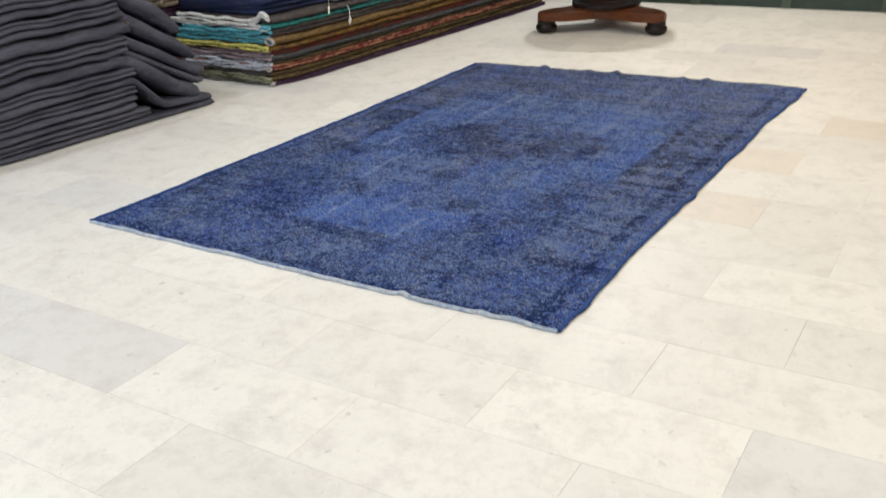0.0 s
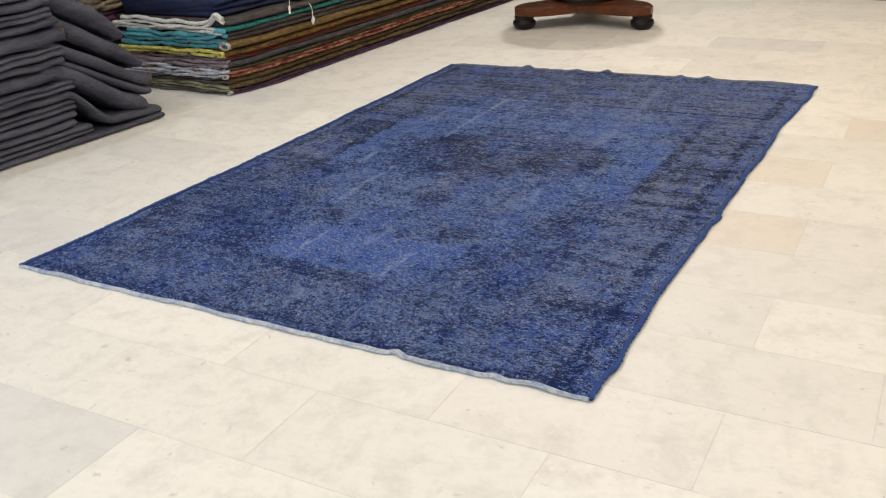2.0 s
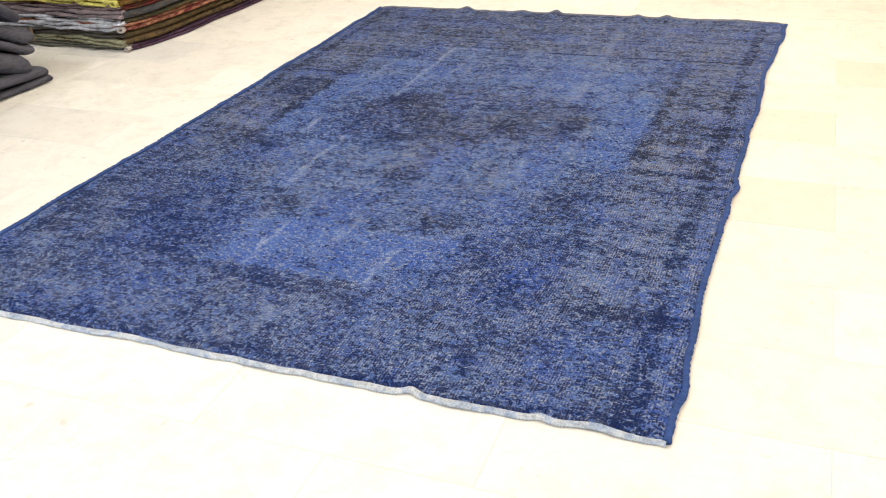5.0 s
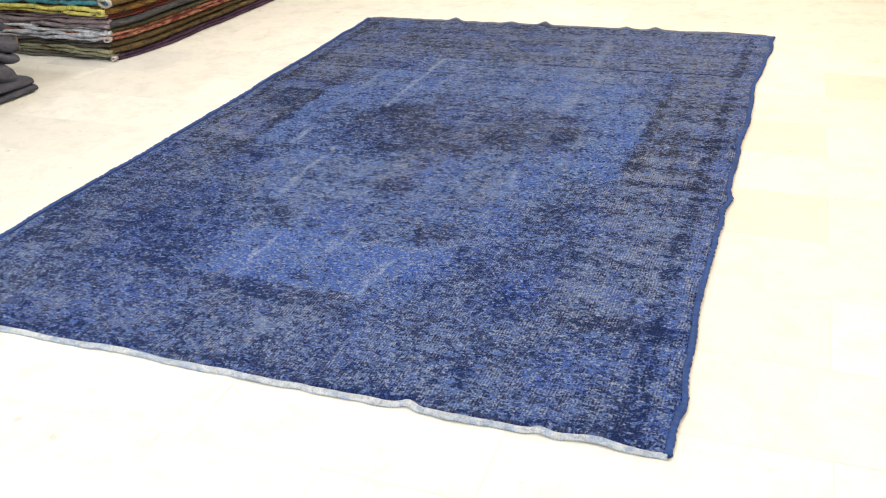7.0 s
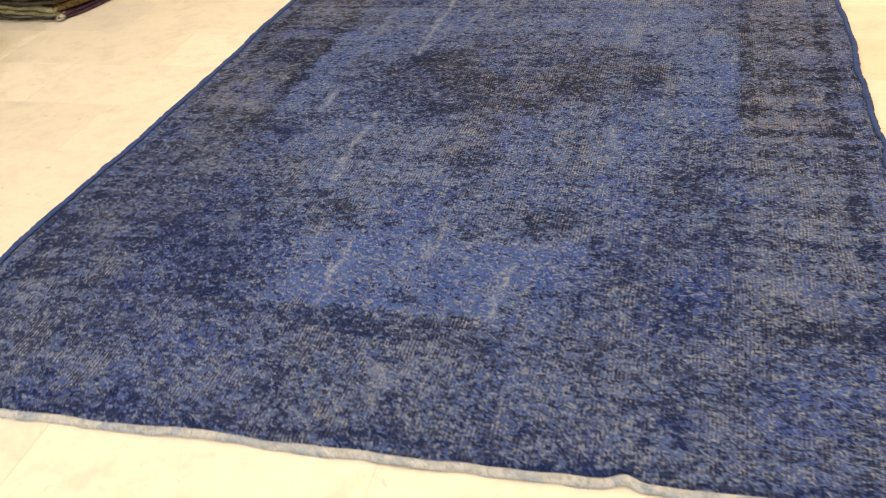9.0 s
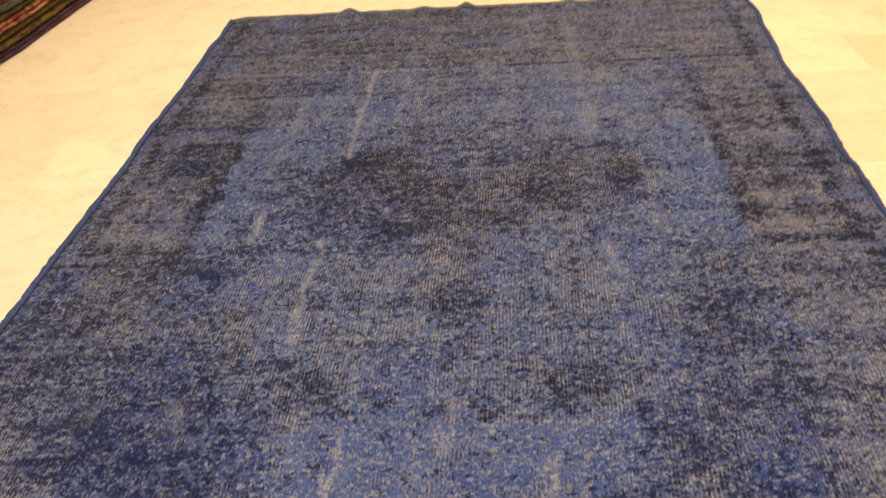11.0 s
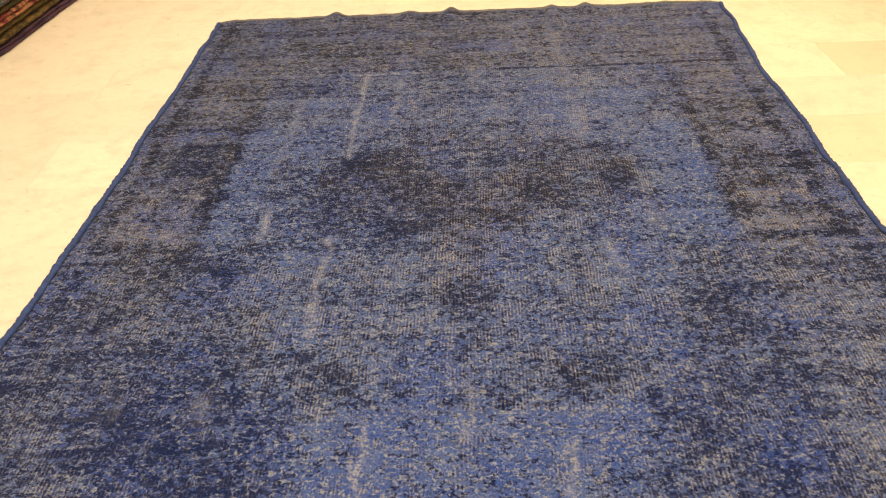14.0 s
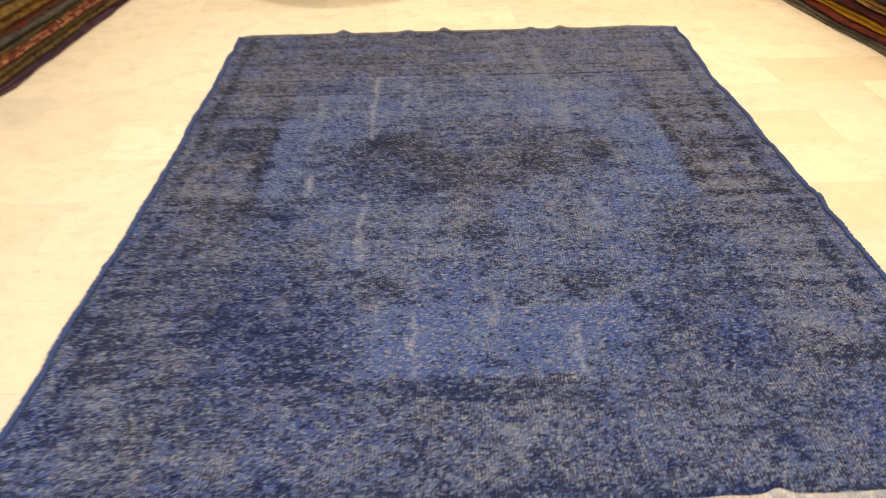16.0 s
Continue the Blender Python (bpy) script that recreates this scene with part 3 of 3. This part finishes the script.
def outline(u, v):
    """Place on the floor of the rug's point u across, v along (metres)."""
    f = v / RL
    x = u + 0.100 * f - 0.015 * f * u / RW
    y = v + 0.040 * f * f * u / RW
    side = (u / RW - 0.5) * 2
    x += 0.010 * wave(v, 3 if side > 0 else 4, 0.30) * abs(side) ** 6 + 0.005 * wave(v, 6 if side > 0 else 7, 0.10) * abs(side) ** 10
    if side > 0:
        x += -0.021 * math.sin(math.pi * f) * side ** 3 + sum(h * math.exp(-((v - c) / w) ** 2) for c, h, w in SIDE_KINKS) * side ** 12
    else:
        x += 0.022 * math.sin(math.pi * f) * -side ** 3
    end = (f - 0.5) * 2
    if end < 0:
        lap = 0.004 * wave(u, 9, 0.06) + 0.003 * wave(u, 8, 0.2)
        lap += sum(h * math.exp(-((u - c) / w) ** 2) for c, h, w in NEAR_LAPS)
        y += lap * end ** 12
    else:
        y += (0.004 * wave(u, 8, 0.22) + 0.004 * wave(u, 9, 0.05) + sum(h * math.exp(-((u - c) / w) ** 2) for c, h, w in FAR_TUFTS)) * end ** 12
        # worn, rounded corners
        y -= 0.026 * (math.exp(-(u / 0.028) ** 2) + math.exp(-((RW - u) / 0.030) ** 2)) * end ** 40
    return x, y


def smooth(a, b, x):
    t = min(1.0, max(0.0, (x - a) / (b - a)))
    return t * t * (3 - 2 * t)


def band(x, a, b, soft=0.02):
    return smooth(a - soft, a + soft, x) * (1 - smooth(b - soft, b + soft, x))


BLUE, SKY, NAVY_DYE, SLATE, OLIVE, EARTH = (Vector(c) for c in ((0.021, 0.078, 0.41), (0.088, 0.166, 0.41), (0.009, 0.024, 0.160), (0.105, 0.140, 0.26), (0.132, 0.145, 0.195), (0.105, 0.108, 0.160)))
# worn cuts along the rug: place across, from, to, width, strength
CUTS = ((0.660, 1.72, 2.36, 0.007, 0.62), (0.666, 1.00, 1.30, 0.009, 0.55), (0.668, 0.895, 1.03, 0.011, 0.80), (0.490, 1.285, 1.44, 0.008, 0.75), (0.468, 1.60, 2.15, 0.012, 0.22), (0.780, 1.95, 2.60, 0.009, 0.22),
        (1.336, 2.05, 2.70, 0.016, 0.20), (1.350, 1.80, 2.02, 0.020, 0.30), (1.480, 1.27, 1.56, 0.014, 0.28), (1.355, 1.05, 1.25, 0.014, 0.28), (0.815, 0.385, 0.64, 0.008, 0.90), (1.190, 0.380, 0.56, 0.008, 0.80),
        (1.010, 0.58, 0.73, 0.010, 0.38), (0.490, 0.645, 0.715, 0.014, 0.65), (0.55, 0.20, 0.27, 0.009, 0.40), (1.02, 0.10, 0.22, 0.014, 0.45), (0.33, 0.66, 0.72, 0.010, 0.45), (1.09, 2.02, 2.07, 0.030, 0.30))
# small motifs of the old pattern: across, along, half width, half length, darkness
MOTIFS = ((1.010, 1.030, 0.065, 0.060, 0.75), (1.250, 0.745, 0.055, 0.055, 0.70), (1.170, 0.770, 0.030, 0.035, 0.45), (0.755, 0.765, 0.040, 0.050, 0.55), (1.000, 0.870, 0.030, 0.040, 0.35), (1.430, 1.585, 0.050, 0.070, 0.65),
          (0.600, 1.540, 0.055, 0.050, 0.45), (0.860, 1.320, 0.060, 0.040, 0.45), (1.065, 1.365, 0.050, 0.045, 0.65), (1.210, 1.480, 0.060, 0.045, 0.40), (0.720, 1.680, 0.080, 0.060, 0.45), (1.800, 1.500, 0.050, 0.030, 0.60),
          (0.500, 1.260, 0.035, 0.030, 0.45), (0.420, 1.180, 0.060, 0.060, 0.40), (1.290, 0.960, 0.070, 0.018, 0.45), (0.870, 0.440, 0.030, 0.022, 0.70), (1.000, 0.425, 0.035, 0.022, 0.75), (1.500, 1.130, 0.060, 0.050, 0.30),
          (1.560, 0.960, 0.050, 0.050, 0.30), (0.980, 0.690, 0.030, 0.030, 0.40), (1.380, 0.620, 0.030, 0.040, 0.40), (1.120, 1.930, 0.060, 0.030, 0.35), (1.640, 2.220, 0.050, 0.060, 0.40), (0.930, 2.300, 0.040, 0.030, 0.30))


def blob(u, v, cu, cv, ru, rv, ragged=0.0):
    """1 at the middle of an ellipse, falling to 0 past its rim."""
    return smooth(1.35, 0.65, math.hypot((u - cu) / ru, (v - cv) / rv) + ragged)


def dye_of(u, v):
    """Colour, darkness, bareness, brownness, streaks and bald cuts of the overdyed rug at a place on it."""
    p = Vector((u, v, 0.0))
    n1, n2, n3 = noise.noise(p * 2.3), noise.noise(p * 6.0 + Vector((9, 3, 1))), noise.noise(p * 17.0 + Vector((2, 8, 5)))
    n5 = noise.noise(p * 44.0 + Vector((4, 1, 7)))
    n6 = noise.noise(Vector((u * 2.2, v * 15.0, 8.0)))
    rows = noise.noise(Vector((u * 1.3, v * 46.0, 6.0)))
    # ragged outlines of all figures
    u, v = u + 0.016 * n3 + 0.006 * n5, v + 0.014 * n2 + 0.008 * n5
    side = 1.0 - band(u, 0.330, 1.685, 0.010)
    end_near, end_far = 1 - smooth(0.365, 0.385, v), smooth(2.33, 2.40, v)
    border = max(side, end_near, end_far)
    # the field steps in towards both ends
    reach = 0.675 - 0.14 * smooth(1.24, 1.14, v) - 0.10 * smooth(1.04, 0.98, v) - 0.10 * smooth(0.76, 0.68, v) - 0.10 * smooth(1.88, 1.96, v) - 0.12 * smooth(2.12, 2.20, v)
    field = smooth(reach + 0.03, reach - 0.03, abs(u - 1.01)) * (1 - end_near) * (1 - end_far)
    spandrel = (1 - border) * (1 - field)

    col = BLUE.lerp(SKY, smooth(-0.5, 0.55, n1 + 0.5 * n2 + 0.3 * n3))
    dark, bare, brown, streak = 0.36 + 0.10 * n2 + 0.10 * n6, 0.42 + 0.14 * n1 + 0.16 * n2, 0.10, 0.10
    # field: light slate blue, with the threads showing all over its nearer half
    col = col.lerp(SKY, 0.45 * field)
    dark -= 0.03 * field
    bare += 0.14 * field * band(v, 0.66, 1.22, 0.05) + 0.10 * field * band(v, 1.88, 2.36, 0.06)
    # soft blue pile left along both sides of the field
    lanes = band(u, 0.345, 0.450, 0.02) * band(v, 1.25, 1.93, 0.03) + band(u, 1.53, 1.670, 0.025) * band(v, 1.24, 1.88, 0.03)
    lanes += 0.8 * band(u, 0.36, 0.62, 0.03) * band(v, 1.78, 1.95, 0.03) + 0.8 * blob(u, v, 0.62, 1.22, 0.14, 0.05, 0.5 * n3) + 0.7 * blob(u, v, 1.42, 1.12, 0.12, 0.10, 0.6 * n3)
    lanes += 0.7 * blob(u, v, 1.50, 2.08, 0.10, 0.09, 0.6 * n3) + 0.6 * blob(u, v, 0.53, 2.08, 0.08, 0.06, 0.5 * n3) + 0.6 * blob(u, v, 1.12, 2.58, 0.20, 0.10, 0.6 * n3)
    lanes = min(1.0, lanes)
    col = col.lerp(BLUE, 0.45 * lanes).lerp(SKY, 0.20 * lanes)
    bare -= 0.30 * lanes
    dark -= 0.06 * lanes
    # medallion on worn brown ground, with a bluer heart
    ring = math.hypot((u - 1.02) / 0.43, (v - 1.575) / 0.29) + 0.45 * n2 + 0.35 * n3
    med, core = smooth(1.30, 0.55, ring), blob(u, v, 1.02, 1.68, 0.13, 0.10, 0.5 * n3)
    col = col.lerp(EARTH, 0.62 * med * (1 - 0.7 * core))
    brown += 0.62 * med * (1 - 0.7 * core)
    dark += 0.16 * med * (1 - 0.5 * core) + 0.08 * band(ring, 0.72, 1.02, 0.12)
    bare += 0.16 * med
    stem = band(u, 0.92, 1.06, 0.03) * band(v, 1.06, 1.36, 0.04)
    col = col.lerp(EARTH, 0.35 * stem)
    brown, bare = brown + 0.4 * stem, bare + 0.15 * stem
    # corner pieces: navy at the near end, brown-black further on
    deep = spandrel * smooth(0.86, 0.66, v + 0.08 * n2)
    col = col.lerp(NAVY_DYE, 0.72 * deep).lerp(SLATE, 0.35 * (spandrel - deep))
    dark += (0.14 if u < 1.2 else 0.09) * deep + 0.10 * (spandrel - deep) + 0.12 * blob(u, v, 0.72, 1.52, 0.26, 0.30, 0.6 * n3)
    bare += 0.05 * (spandrel - deep) + (0.08 if u > 1.2 else -0.02) * deep
    brown += 0.30 * (spandrel - deep)
    # bright panel at the foot of the field, over a dark bar
    panel = band(v, 0.385, 0.665, 0.015) * band(u, 0.72, 1.40 - 0.20 * smooth(0.52, 0.46, v), 0.03)
    col = col.lerp(BLUE, 0.70 * panel)
    bare -= 0.16 * panel
    dark -= 0.19 * panel
    bar = band(v, 0.300, 0.376, 0.008) * band(u, 0.78, 1.13, 0.02)
    dark += 0.22 * bar
    # borders: dark brown-grey ground, bluer at the near end
    late = smooth(0.75, 1.35, v)
    flank = border * (1 - end_near)
    col = col.lerp(OLIVE, 0.60 * flank * (0.35 + 0.65 * late)).lerp(SLATE, 0.45 * flank * (1 - late))
    brown += flank * (0.22 + 0.42 * late)
    dark += 0.08 * flank
    bare += 0.02 * flank + 0.10 * flank * (1 - late)
    dark -= 0.10 * flank * (u > 1.2) * band(v, 0.5, 1.45, 0.15)
    streak += flank * (0.10 + 0.30 * late) * (1 if u < 1.2 else 0.75)
    col = col.lerp(SLATE, 0.45 * end_near)
    bare += 0.16 * end_near
    dark += 0.05 * end_near
    streak += 0.16 * end_near
    dark += 0.07 * smooth(0.80, 0.35, u) * smooth(1.4, 0.7, v) * (1 - panel)
    lip = smooth(0.075, 0.03, v)
    dark += 0.18 * lip
    bare -= 0.10 * lip
    # dark lines that edge the borders
    edge_line = band(u, 0.285, 0.345, 0.012) * band(v, 1.20, 2.15, 0.04) + band(u, 1.675, 1.730, 0.012) * band(v, 1.30, 2.30, 0.04)
    dark += 0.20 * edge_line
    streak -= 0.25 * edge_line
    guard = band(u, 1.915, 1.962, 0.008) + 0.7 * band(u, 0.055, 0.090, 0.008)
    dark += 0.26 * guard
    streak -= 0.25 * guard
    bare -= 0.18 * guard
    cordside = band(u, 1.966, 2.05, 0.006) + band(u, -0.05, 0.045, 0.006)
    col = col.lerp(BLUE, 0.6 * cordside)
    dark, streak = dark - 0.05 * cordside, streak - 0.25 * cordside
    # blocks and bars in the side borders
    navy = band(u, 0.140, 0.270, 0.02) * band(v, 1.645, 1.850, 0.02)
    col = col.lerp(NAVY_DYE, 0.6 * navy)
    dark, brown, streak, bare = dark + 0.26 * navy, brown - 0.4 * navy, streak - 0.3 * navy, bare - 0.15 * navy
    light = (band(v, 1.425, 1.452, 0.008) + band(v, 1.262, 1.315, 0.010)) * band(u, 1.680, 1.915, 0.02) + 0.55 * band(v, 1.30, 1.56, 0.03) * band(u, 0.07, 0.28, 0.03) + 0.5 * blob(u, v, 1.83, 2.50, 0.09, 0.07, 0.5 * n3)
    light *= 0.8 + 0.6 * n3
    col = col.lerp(Vector((0.27, 0.255, 0.215)), 0.65 * max(0, min(1, light)))
    dark -= 0.22 * light
    bare, streak = bare + 0.12 * light, streak + 0.30 * light
    sill = band(v, 1.335, 1.375, 0.010) * band(u, 1.70, 1.95, 0.02) + 0.7 * band(v, 1.205, 1.245, 0.010) * band(u, 1.70, 1.95, 0.02)
    dark += 0.26 * sill
    # a dark crosswise repair and pale rows of weft
    seam = band(v, 2.345, 2.358, 0.005) * band(u, 1.10, 1.95, 0.04)
    rowline = band(v, 2.335, 2.352, 0.006) * band(u, 0.62, 0.86, 0.04) + 0.7 * band(v, 0.905, 0.915, 0.004) * band(u, 0.62, 0.95, 0.04) + 0.5 * band(v, 1.285, 1.297, 0.004) * band(u, 0.24, 0.36, 0.02) + 0.5 * band(v, 1.93, 1.945, 0.004) * band(u, 0.33, 0.50, 0.03)
    dark += 0.55 * seam + 0.30 * band(v, 0.915, 0.925, 0.004) * band(u, 1.17, 1.34, 0.02)
    # wear in rows across, stronger to the far end
    far = smooth(1.3, 2.3, v)
    rowed = 0.35 + 0.65 * max(far, flank)
    dark += 0.20 * rowed * smooth(0.1, 0.5, rows) - 0.16 * rowed * smooth(0.15, 0.5, -rows)
    streak += 0.25 * rowed * smooth(0.1, 0.5, -rows) + 0.08 * far
    col = col.lerp(SLATE, 0.35 * far * (1 - lanes))
    brown += 0.15 * far
    dark -= 0.13 * smooth(1.5, 2.2, v) * smooth(0.95, 1.35, u)
    bald = 0.55 * rowline * smooth(-0.4, 0.2, n5)
    for cx, a, b, w, k in CUTS:
        if a - 0.05 < v < b + 0.05 and abs(u - cx) < 0.08:
            sx = cx + (0.010 if b - a < 0.3 else 0.004) * (wave(v, cx * 10, 0.09) + 0.7 * wave(v, cx * 7, 0.03))
            bald = max(bald, k * math.exp(-((u - sx) / w) ** 2) * band(v, a, b, 0.015) * (0.35 + 0.65 * smooth(-0.4, 0.2, n3 + n5)))
    for cu, cv, ru, rv, k in MOTIFS:
        if abs(u - cu) < 2 * ru and abs(v - cv) < 2 * rv:
            spot = blob(u, v, cu, cv, ru, rv, 1.1 * n5)
            dark += 0.42 * k * spot
            brown += 0.55 * k * spot * (v > 0.5)
    # the overdye has blurred it all, and the pile wore off in patches
    patch = noise.noise(Vector((u * 8.0, v * 10.0, 2.0))) + 1.1 * noise.noise(Vector((u * 21.0, v * 27.0, 5.0)))
    dark, bare, brown, streak = 0.44 + 0.60 * (dark - 0.40) + 0.11 * patch + 0.18 * n5 - 0.5 * bald, 0.42 + 0.42 * (bare - 0.46) - 0.06 * patch, (0.62 + 0.12 * flank * late) * brown + 0.12 * n2, 0.55 * streak
    col = col.lerp(Vector((0.046, 0.104, 0.32)), 0.40)
    col = col.lerp(SKY, 0.40 * smooth(0.0, 0.6, n2 + 0.6 * n3)).lerp(BLUE, 0.45 * smooth(0.0, 0.6, -n2 - 0.6 * n3))
    col = col * (1.0 + 0.16 * n3 + 0.26 * n5)
    lim = lambda q: min(1.0, max(0.0, q))
    return (*col, lim(dark)), (lim(bare), lim(brown), lim(streak), lim(bald))


def blue_rug():
    rug = tagged(new("rug"), "distressed overdyed blue patterned wool rug lying on marble tiles", "rug")
    nu, nv = 360, 540
    verts, dyes, wears = [], [], []
    for j in range(nv + 1):
        for i in range(nu + 1):
            u, v = RW * i / nu, RL * j / nv
            x, y = outline(u, v)
            edge = min(u, RW - u, v, RL - v)
            zz = 0.003 + 0.006 * smooth(0.0, 0.02, edge) + 0.002 * noise.noise(Vector((u * 3, v * 3, 1))) * smooth(0, 0.2, edge)
            zz += 0.0012 * noise.noise(Vector((u * 60, v * 60, 4)))
            if v > RL - 0.12:
                zz += sum(0.5 * h * math.exp(-((u - c) / w) ** 2) for c, h, w in FAR_TUFTS) * smooth(RL - 0.12, RL, v)
            if v < 0.08:
                zz += sum(0.5 * abs(h) * math.exp(-((u - c) / w) ** 2) for c, h, w in NEAR_LAPS) * smooth(0.08, 0.0, v)
            verts.append((x, y, zz))
            d, w = dye_of(u, v)
            dyes.append(d)
            wears.append(w)
    faces = []
    row = nu + 1
    for j in range(nv):
        for i in range(nu):
            a = j * row + i
            faces.append((a, a + 1, a + row + 1, a + row))
    # the underside of the rim
    rim = [i for i in range(row)] + [j * row + nu for j in range(1, nv + 1)] + [nv * row + i for i in range(nu - 1, -1, -1)] + [j * row for j in range(nv - 1, 0, -1)]
    base = len(verts)
    for r in rim:
        verts.append((verts[r][0], verts[r][1], 0.0005))
        dyes.append(dyes[r])
        wears.append(wears[r])
    for k in range(len(rim)):
        k2 = (k + 1) % len(rim)
        faces.append((rim[k2], rim[k], base + k, base + k2))
    me = bpy.data.meshes.new("pile")
    me.from_pydata(verts, [], faces)
    a = me.color_attributes.new("dye", "FLOAT_COLOR", "POINT")
    a.data.foreach_set("color", np.array(dyes, dtype=np.float32).ravel())
    b = me.color_attributes.new("wear", "FLOAT_COLOR", "POINT")
    b.data.foreach_set("color", np.array(wears, dtype=np.float32).ravel())
    me.materials.append(RUG)
    me.polygons.foreach_set("use_smooth", [True] * len(me.polygons))
    pile = new("rug_body", me)
    pile.parent = rug

    def cord(name, line, r, flat, material, label):
        bm = bmesh.new()
        rings = []
        n = len(line)
        for k, (x, y, z) in enumerate(line):
            q, p = line[min(n - 1, k + 1)], line[max(0, k - 1)]
            t = Vector((q[0] - p[0], q[1] - p[1], 0)).normalized()
            s = Vector((-t.y, t.x, 0))
            rr = r * (1 + 0.30 * wave(k * 0.23, 2, 1.0) + 0.25 * wave(k * 0.9, 5, 1.0) + 0.10 * math.sin(k * 1.9))
            rings.append([bm.verts.new(Vector((x, y, z)) + s * rr * math.cos(2 * math.pi * m / 8) + Vector((0, 0, rr * flat * math.sin(2 * math.pi * m / 8)))) for m in range(8)])
        for p, q in zip(rings, rings[1:]):
            for m in range(8):
                bm.faces.new((p[m], p[(m + 1) % 8], q[(m + 1) % 8], q[m]))
        bm.faces.new(rings[0][::-1])
        bm.faces.new(rings[-1])
        part(name, bm, material, rug, label)

    for u, r in ((0.0, 0.0090), (RW, 0.0082)):
        cord("selvedge", [(*outline(u, RL * k / 420), 0.0075) for k in range(421)], r, 0.62, SELVEDGE, "bright blue overcast selvedge")
    def kilim_end(name, v, out, width, material, label, laps):
        """A flat woven strip with a frayed, combed edge; out: -1 towards the near end, 1 towards the far end."""
        bm = bmesh.new()
        rows = []
        for k in range(561):
            u = RW * k / 560
            x, y = outline(u, v)
            w = width * (1 + 0.45 * wave(u, 11, 0.16) + 0.25 * wave(u, 12, 0.03)) * (0.88 if k % 2 else 1.08)
            rise = sum(0.5 * abs(h) * math.exp(-((u - c) / q) ** 2) for c, h, q in laps)
            puff = 0.0025 * (1 + wave(u, 14, 0.04)) + 0.0008 * (k % 2)
            prof = ((-0.006, 0.0065), (0.15 * w, 0.0075 + puff), (0.60 * w, 0.0065 + puff), (0.92 * w, 0.0038), (w, 0.0012), (0.5 * w, 0.0008))
            rows.append([bm.verts.new((x, y + out * d, h + rise * (h > 0.001))) for d, h in prof])
        for p, q in zip(rows, rows[1:]):
            for m in range(5):
                bm.faces.new((p[m], p[m + 1], q[m + 1], q[m]))
        part(name, bm, material, rug, label)

    kilim_end("kilim_end", 0.0, -1, 0.0105, FRINGE, "pale blue worn kilim end", NEAR_LAPS)
    kilim_end("kilim_end", RL, 1, 0.008, plain("grey_worn_end", (0.20, 0.22, 0.27), 0.95, 110, 0.5, 0.6), "grey worn far end", FAR_TUFTS)
    return rug


blue_rug()

# ---- the marble tiles ----
TX, TY, GAP = 0.6260, 0.3063, 0.0010
ROW0, COL0 = 0.083, 2.018   # a course joint, and a head joint of the even courses


def tile_mesh(x0, x1, y0, y1, material):
    bm = bmesh.new()
    b = 0.0005
    lo = [bm.verts.new(q) for q in ((x0, y0, -0.0035), (x1, y0, -0.0035), (x1, y1, -0.0035), (x0, y1, -0.0035))]
    mi = [bm.verts.new(q) for q in ((x0, y0, -b), (x1, y0, -b), (x1, y1, -b), (x0, y1, -b))]
    hi = [bm.verts.new(q) for q in ((x0 + b, y0 + b, 0), (x1 - b, y0 + b, 0), (x1 - b, y1 - b, 0), (x0 + b, y1 - b, 0))]
    for a, c in ((lo, mi), (mi, hi)):
        for k in range(4):
            bm.faces.new((a[k], a[(k + 1) % 4], c[(k + 1) % 4], c[k]))
    bm.faces.new(hi)
    me = bpy.data.meshes.new("tile")
    bm.to_mesh(me)
    bm.free()
    me.materials.append(material)
    return me


TILES = [tile_mesh(GAP / 2, TX - GAP / 2, GAP / 2, TY - GAP / 2, m) for m in (MARBLE, MARBLE_GREY, MARBLE_TAN, MARBLE_DULL)]
TONE = {(-3, -3): 1, (-3, -4): 1, (7, 0): 2, (6, -5): 1, (5, -1): 2, (3, -1): 2, (1, -1): 3, (0, 1): 3, (12, -1): 1, (13, 0): 3, (11, -2): 3, (12, 0): 3, (2, -5): 3, (3, -5): 3,
        (-1, -1): 3, (0, 0): 3, (-2, 1): 1, (0, -4): 1, (1, -5): 3, (6, 0): 3, (-4, -1): 3}
far_tiles = bmesh.new()
rng = random.Random(5)
for r in range(-17, 19):
    y0 = ROW0 + r * TY
    shift = COL0 + (TX / 2 if r % 2 else 0.0)
    for c in range(-11, 6):
        x0 = shift + c * TX
        if x0 < X0 - TX or x0 > X1:
            continue
        pick = TONE.get((r, c), 0 if rng.random() < 0.90 else 3)
        drop = -rng.random() * 0.0004
        if -1.6 < x0 < 3.4 and -1.75 < y0 < 5.6:
            t = new("tile", TILES[pick])
            t.parent = floor
            t.location = (x0, y0, drop)
        else:
            q = [far_tiles.verts.new(p) for p in ((x0 + 0.001, y0 + 0.001, drop), (x0 + TX - 0.001, y0 + 0.001, drop), (x0 + TX - 0.001, y0 + TY - 0.001, drop), (x0 + 0.001, y0 + TY - 0.001, drop))]
            far_tiles.faces.new(q)
far = link_mesh("tiles", far_tiles, MARBLE, floor, smooth=False)
far["kind"] = "stuff"
